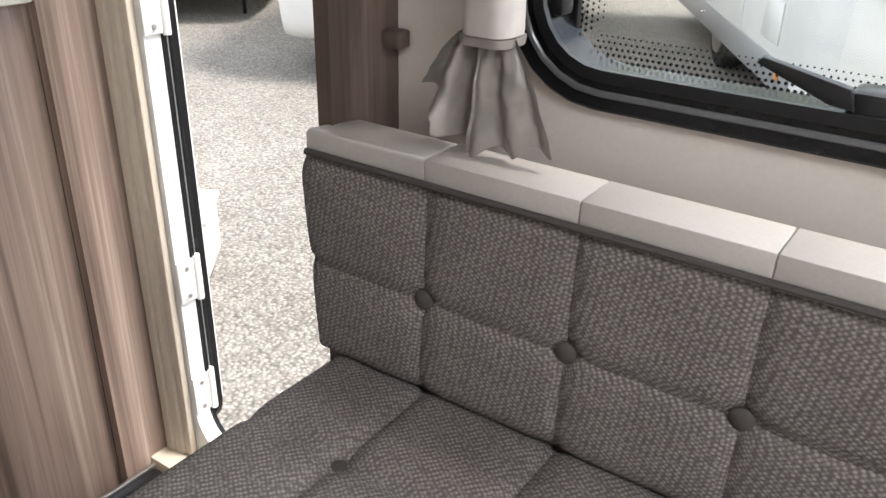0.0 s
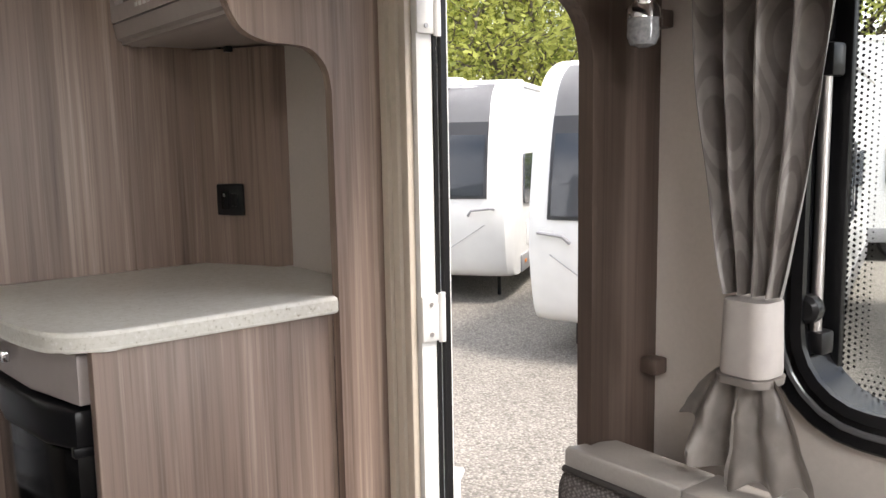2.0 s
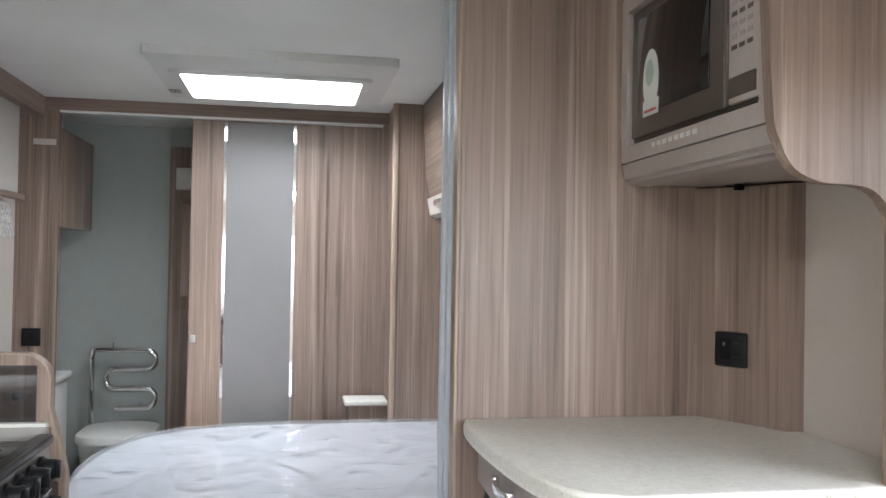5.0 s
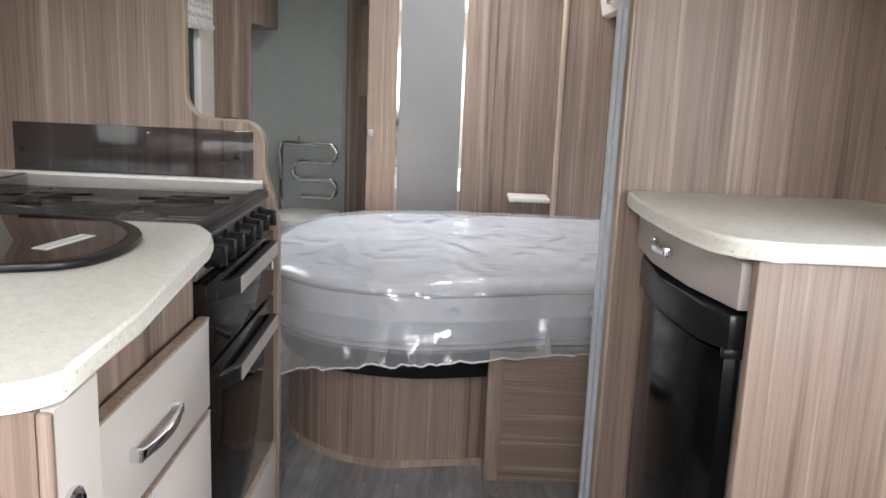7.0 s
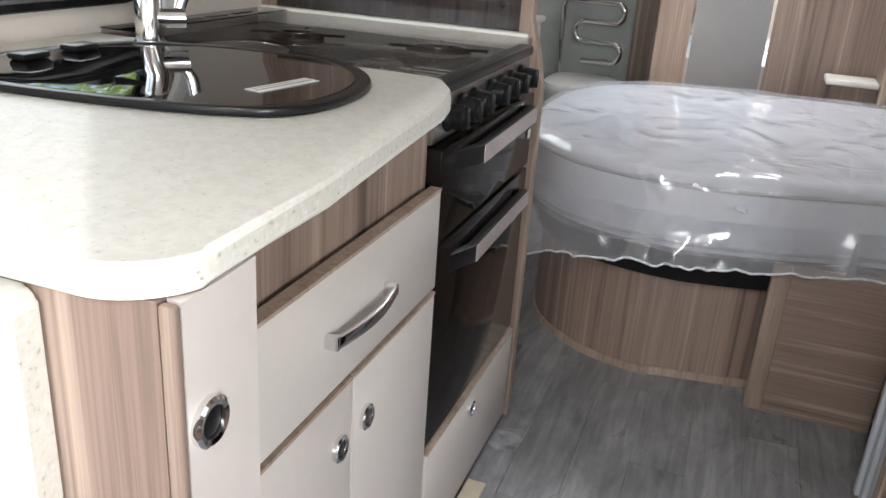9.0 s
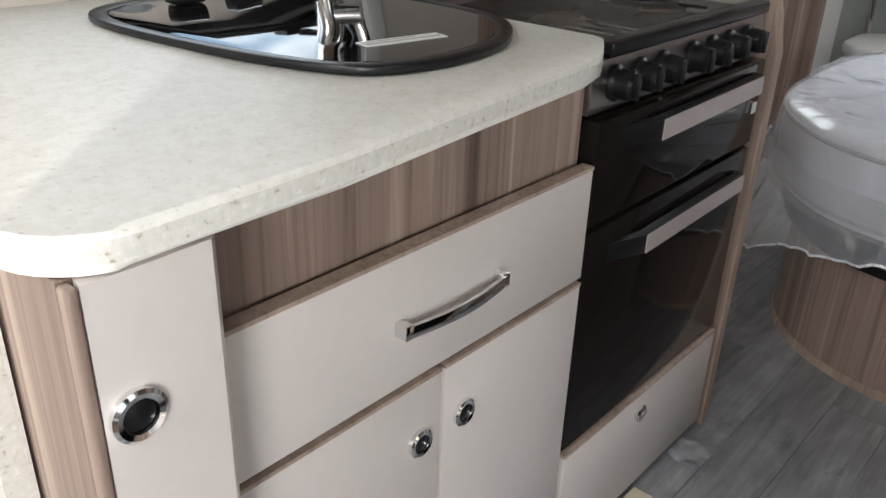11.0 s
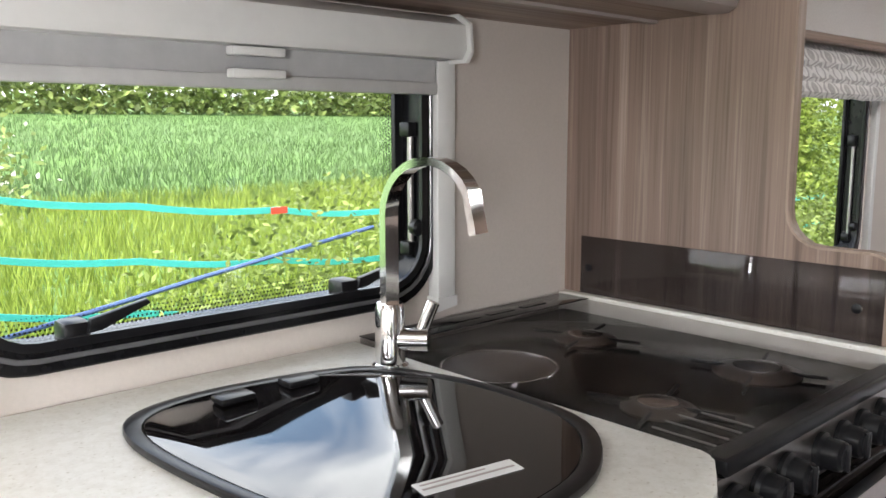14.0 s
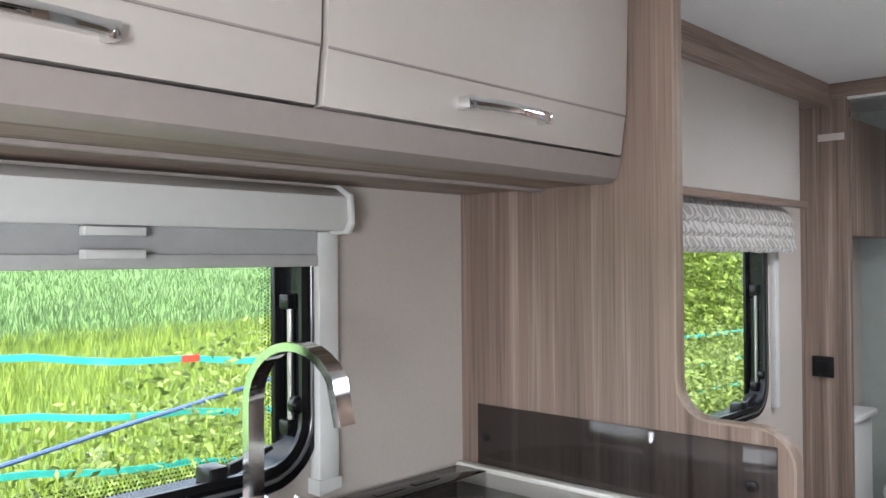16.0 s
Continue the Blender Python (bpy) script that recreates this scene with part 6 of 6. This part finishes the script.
def caravan(x, y, heading, length, label, width=2.25, top=1.86, group="caravans in the yard", hitched=True):
    """A white touring caravan; its nose looks along the heading, in degrees from +x; x, y: the nose."""
    c = thing("caravan", label, "caravan", (x, y, ZG), "", group)
    m = Matrix.Translation((x, y, 0)) @ Matrix.Rotation(radians(heading), 4, "Z")
    z0, z1 = ZG + 0.27, top
    prof = [p[:2] for p in smooth_curve([(-0.42, z0, 0), (-0.16, z0 + 0.06, 0), (-0.05, z0 + 0.35, 0), (0.0, z0 + 0.75, 0), (-0.04, z0 + 1.15, 0), (-0.14, z0 + 1.65, 0), (-0.30, z1 - 0.20, 0), (-0.62, z1 - 0.03, 0), (-1.0, z1, 0)], 4)]
    full = prof + [(-length + 0.2, z1), (-length, z1 - 0.25), (-length, z0)]
    hw = width / 2
    q = bmesh.new()
    rows = []
    for u, k in ((-1, 0.90), (-0.96, 0.965), (-0.86, 0.99), (-0.5, 1.0), (0, 1.004), (0.5, 1.0), (0.86, 0.99), (0.96, 0.965), (1, 0.90)):
        row = []
        for a, zz in full:
            back = (1 - k) * 1.6 if a > -1.1 else 0
            row.append(q.verts.new((a - back, u * hw, zz if zz < z1 - 0.01 else zz - (1 - k) * 0.5)))
        rows.append(row)
    n = len(full)
    for a, b in zip(rows, rows[1:]):
        for i in range(n):
            q.faces.new((a[i], a[(i + 1) % n], b[(i + 1) % n], b[i]))
    q.faces.new(rows[0])
    q.faces.new(rows[-1][::-1])
    body = part("body", moved(q, m), VAN_WHITE, c, "white moulded body")

    def front_x(z):
        for (a, za), (b, zb) in zip(prof, prof[1:]):
            if za <= z <= zb:
                return a + (b - a) * (z - za) / max(1e-6, zb - za)
        return prof[-1][0]

    def front_patch(name, y0, y1, za, zb, mat, lift, label=""):
        q = bmesh.new()
        rows = []
        for j in range(9):
            z = za + (zb - za) * j / 8
            row = []
            for i in range(7):
                yy = y0 + (y1 - y0) * i / 6
                u = abs(yy) / hw
                kk = 1.004 - 0.014 * u if u < 0.86 else 0.99 - 0.25 * (u - 0.86)
                row.append(q.verts.new((front_x(z) - max(0, 1 - kk) * 1.6 + lift, yy, z)))
            rows.append(row)
        for a, b in zip(rows, rows[1:]):
            for i in range(6):
                q.faces.new((a[i], a[i + 1], b[i + 1], b[i]))
        bmesh.ops.solidify(q, geom=list(q.faces), thickness=0.02)
        return part(name, moved(q, m), mat, body if name != "body" else c, label)

    front_patch("front_panel", -0.80 * hw, 0.80 * hw, z0 + 1.62, z1 - 0.07, VAN_GREY, 0.012, "grey front panel")
    front_patch("dark_band", -0.80 * hw, 0.80 * hw, z0 + 0.90, z0 + 1.72, VAN_BAND, 0.016, "dark window surround")
    for y0, y1 in ((-0.77 * hw, -0.37 * hw), (-0.34 * hw, 0.34 * hw), (0.37 * hw, 0.77 * hw)):
        front_patch("front_window", y0, y1, z0 + 0.93, z0 + 1.58, VAN_GLASS, 0.028, "dark front window")
    front_patch("sky_window", -0.35 * hw, 0.35 * hw, z0 + 1.80, z1 - 0.10, VAN_GLASS, 0.028, "dark roof window")
    for s in (-1, 1):
        part("grab_handle", moved(tube([(front_x(z0 + 0.78) + 0.02, s * 0.62 * hw, z0 + 0.72), (front_x(z0 + 0.78) + 0.07, s * 0.66 * hw, z0 + 0.78), (front_x(z0 + 0.8) + 0.06, s * 0.84 * hw, z0 + 0.80), (front_x(z0 + 0.8) - 0.0, s * 0.87 * hw, z0 + 0.79)], 0.016, 8), m), VAN_GREY, body)
        lin = [(front_x(z0 + 0.6 - 0.42 * t * t) + 0.006 - 0.05 * t * 0, s * (0.78 - 0.62 * t) * hw, z0 + 0.62 - 0.46 * t) for t in [k / 10 for k in range(11)]]
        part("swoosh", moved(tube(lin, 0.004, 6), m), VAN_GREY, body)
        part("step_recess", moved(box(-0.42, -0.16, s * 0.70 * hw - 0.07, s * 0.70 * hw + 0.07, z0 + 0.10, z0 + 0.22, 0.02), m), VAN_WHITE, body)
        # windows, door line and rail along each side
        for a, b in ((-1.75, -0.85), (-3.7, -2.9)):
            if -length < a:
                part("side_window", moved(prism(rounded(a, b, z0 + 0.78, z0 + 1.36, 0.07), "y", *sorted((s * (hw + 0.002), s * (hw + 0.025)))), m), VAN_GLASS, body, "dark side window")
        dr_ = part("side_door", moved(prism(rounded(-2.62, -2.0, z0 + 0.03, z1 - 0.22, 0.06), "y", *sorted((s * (hw + 0.001), s * (hw + 0.014)))), m), VAN_WHITE, body, "white side door")
        part("door_window", moved(prism(rounded(-2.52, -2.10, z0 + 0.85, z0 + 1.40, 0.05), "y", *sorted((s * (hw + 0.015), s * (hw + 0.026)))), m), VAN_GLASS, dr_)
        part("grab_rail", moved(tube([(-1.9, s * (hw + 0.002), z0 + 0.75), (-1.9, s * (hw + 0.05), z0 + 0.80), (-1.9, s * (hw + 0.05), z0 + 1.45), (-1.9, s * (hw + 0.002), z0 + 1.50)], 0.016, 8), m), VAN_BAND, body, "dark vertical grab rail")
        part("vent", moved(box(-1.62, -1.30, *sorted((s * hw, s * (hw + 0.012))), z0 + 0.62, z0 + 0.70, 0.004), m), VAN_GREY, body)
        part("lower_skirt", moved(box(-length + 0.1, -0.7, *sorted((s * hw, s * (hw + 0.02))), z0, z0 + 0.20, 0.006), m), VAN_GREY, body)
        part("awning_rail", moved(box(-length + 0.2, -0.9, *sorted((s * (hw - 0.01), s * (hw + 0.03))), z1 - 0.10, z1 - 0.06, 0.006), m), WHITE_ALU, body)
        part("hatch", moved(box(-1.45, -1.05, *sorted((s * (hw), s * (hw + 0.012))), z0 + 0.28, z0 + 0.56, 0.006), m), VAN_WHITE, body)
        part("reflector", moved(box(-0.95, -0.86, *sorted((s * (hw + 0.018), s * (hw + 0.028))), z0 + 0.09, z0 + 0.13, 0.003), m), plain("amber lens", (0.75, 0.25, 0.04), 0.3) if "amber lens" not in bpy.data.materials else bpy.data.materials["amber lens"], body)
        wh = part("wheel", moved(cyl((-length * 0.55, s * (hw - 0.12), ZG + 0.31), "y", 0.31, 0.18, None, 28, 0.03), m), TYRE, c, "black tyre")
        part("rim", moved(cyl((-length * 0.55, s * (hw - 0.025), ZG + 0.31), "y", 0.19, 0.03, None, 24, 0.01), m), STEEL, wh)
    part("roof_vent", moved(box(-1.9, -1.5, -0.2, 0.2, z1 - 0.005, z1 + 0.09, 0.03), m), WHITE, body)
    part("roof_vent", moved(box(-3.2, -2.7, -0.3, 0.3, z1 - 0.005, z1 + 0.07, 0.03), m), WHITE, body)
    if hitched:
        hitch = part("hitch", moved(tube([(-0.3, 0.25, z0 + 0.02), (0.65, 0, z0 + 0.02)], 0.04, 8), m), BLACK, c)
        part("jockey_leg", moved(cyl((0.35, 0.0, ZG + 0.2), "z", 0.03, 0.4), m), BLACK, hitch)
    for s in (-1, 1):
        part("corner_steady", moved(box(-0.72, -0.66, s * hw * 0.78 - 0.02, s * hw * 0.78 + 0.02, ZG, z0 + 0.02, 0.008), m), BLACK, c)
    return c

caravan(-3.80, 5.33, -68, 5.6, "white touring caravan with grey front panel parked on gravel")
caravan(-7.38, 5.60, -55, 5.8, "white touring caravan with dark front windows parked on gravel")
caravan(0.15, 5.9, -59, 5.0, "white caravan seen along its side through the sofa window", hitched=False)
caravan(-3.4, 15.6, 45, 6.2, "tall white motorhome parked at the back of the yard", 2.3, 2.5)

# step box outside the door
stp = thing("step_box", "pale grey plastic step box on the gravel", "step box", (-2.93, 2.37, ZG))
part("body", moved(box(-0.22, 0.22, -0.16, 0.16, ZG, -0.36, 0.02), Matrix.Translation((-2.93, 2.37, 0)) @ Matrix.Rotation(radians(40), 4, "Z")), WHITE, stp)
part("lid", moved(box(-0.235, 0.235, -0.175, 0.175, -0.359, -0.325, 0.012), Matrix.Translation((-2.93, 2.37, 0)) @ Matrix.Rotation(radians(40), 4, "Z")), WHITE, stp)
# red power lead on the gravel
hose = [(-4.3, 5.35, -0.42), (-4.35, 5.15, -0.56), (-4.2, 5.0, ZG + 0.02), (-3.9, 4.95, ZG + 0.02), (-3.5, 5.1, ZG + 0.02)]
single("power_lead", tube(smooth_curve(hose, 6), 0.012, 8), plain("orange lead", (0.55, 0.14, 0.06), 0.5), "orange power lead lying on the gravel", "cable")


# ---- trees behind the yard ----
def tree(x, y, height, spread, seed, label, count=12500, leaf=0.078, mat=OAK):
    r = random.Random(seed)
    t = thing("tree", label, "tree", (x, y, ZG), "", "trees behind the yard")
    bm = None
    tips = []

    def limb(p, d, ln, rad, depth):
        nonlocal bm
        pts = [p]
        for k in range(4):
            d = (d + Vector((r.gauss(0, 0.16), r.gauss(0, 0.16), r.gauss(0.03, 0.10)))).normalized()
            pts.append(pts[-1] + d * ln / 4)
        q = bmesh.new()
        rows = []
        for i, pt in enumerate(pts):
            rr = rad * (1 - 0.45 * i / 4)
            s = d.cross(Vector((0.3, 0.5, 0.8))).normalized()
            n = s.cross(d)
            rows.append([q.verts.new(pt + s * rr * math.cos(k * 1.047) + n * rr * math.sin(k * 1.047)) for k in range(6)])
        for a, b in zip(rows, rows[1:]):
            for k in range(6):
                q.faces.new((a[k], a[(k + 1) % 6], b[(k + 1) % 6], b[k]))
        bm = merge(bm, q)
        if depth >= 2:
            tips.extend(pts[1:])
        if depth < 4:
            for _ in range(3 if depth else 5):
                nd = (d + Vector((r.gauss(0, 0.75), r.gauss(0, 0.75), r.gauss(0.1, 0.4)))).normalized()
                limb(pts[r.randint(2, 4)], nd, ln * r.uniform(0.55, 0.8), rad * 0.5, depth + 1)

    limb(Vector((x, y, ZG)), Vector((0, 0, 1)), height * 0.38, height * 0.03, 0)
    part("trunk", bm, BARK, t, "grey forked trunk and limbs")

    def spot(g):
        c = g.choice(tips)
        return c + Vector((g.gauss(0, 0.42), g.gauss(0, 0.42), g.gauss(0, 0.30))) * spread

    me = leaves(count, spot, leaf, r)
    me.materials.append(mat)
    cr_ = new("crown", me)
    cr_.parent = t
    cr_.matrix_parent_inverse = Matrix.Translation((-x, -y, -ZG))
    return t


for i, (x, y, h) in enumerate(((-9.5, 15, 9.5), (-14, 14, 10), (-18, 12, 9), (-5.5, 20, 10), (-23, 18, 11), (-12, 22, 12), (2, 24, 11), (-30, 12, 11))):
    tree(x, y, h, h / 9, 20 + i, "spreading oak with fresh yellow-green leaves")


def back_hedge(r):
    x = r.uniform(-45, 14)
    y = 25 + r.uniform(-2, 2) - 0.25 * (x + 10)
    top = 2.4 + 1.2 * noise.noise(Vector((x * 0.3, 7, 0)))
    return Vector((x, y, ZG + top * r.random()))


stuff("yard_hedge", leaves(22000, back_hedge, 0.22, rng), HEDGE, "green hedge behind the parked caravans", "hedge")


def blossom_spot(r):
    return Vector((-1.42, -3.6, 1.10)) + Vector((r.gauss(0, 0.13), r.gauss(0, 0.12), r.gauss(0, 0.10)))


BLOSSOM = leaf_material("white blossom", (0.62, 0.62, 0.52), (0.78, 0.78, 0.70), 0.3)
stuff("blossom", leaves(420, blossom_spot, 0.016, rng), BLOSSOM, "white hawthorn blossom at the field edge", "blossom")
stuff("blossom_leaves", leaves(900, lambda r: blossom_spot(r) + Vector((0, 0, -0.05)), 0.022, rng), HEDGE, "small hawthorn leaves round the blossom", "leaves")
single("hawthorn_stem", tube([(-1.38, -3.6, ZG), (-1.36, -3.62, 0.3), (-1.42, -3.6, 1.05)], 0.012, 7), BARK, "thin hawthorn stem at the field edge", "stem")

# odds and ends on the floor
single("cardboard_strip", box(-1.71, -1.60, -0.287, -0.245, ZF, ZF + 0.012, 0.002), plain("pale card", (0.62, 0.55, 0.42), 0.8), "pale cardboard strip lying on the floor by the cabinet", "cardboard")
sq = bmesh.new()
prev = None
for k in range(9):
    row = [sq.verts.new((-1.93 + 0.012 * k + 0.008 * noise.noise(Vector((k, j, 0.5))), -0.285 + 0.014 * j, ZF + 0.012 + 0.035 * abs(noise.noise(Vector((k * 0.7, j * 0.9, 3.3)))))) for j in range(6)]
    if prev:
        for j in range(5):
            sq.faces.new((prev[j], prev[j + 1], row[j + 1], row[j]))
    prev = row
single("plastic_scrap", sq, WRAP, "crumpled scrap of clear polythene on the floor", "plastic scrap")

# floor planks, laid lengthwise with staggered joints
PL, PW = 0.92, 0.125
plank_mesh = mesh("plank", box(-PL / 2 + 0.0005, PL / 2 - 0.0005, -PW / 2 + 0.0005, PW / 2 - 0.0005, -0.0015, 0.0015, 0.0005, None, 1), FLOOR)
for j in range(16):
    for i in range(8):
        x = -4.02 + PL * (i + (0.37 * j) % 1 - 0.2)
        if x - PL / 2 < XR or x + PL / 2 > XF:
            continue
        ob = new("plank", plank_mesh)
        ob.location = (x, YK + PW * (j + 0.5), ZF)
        ob.parent = floor
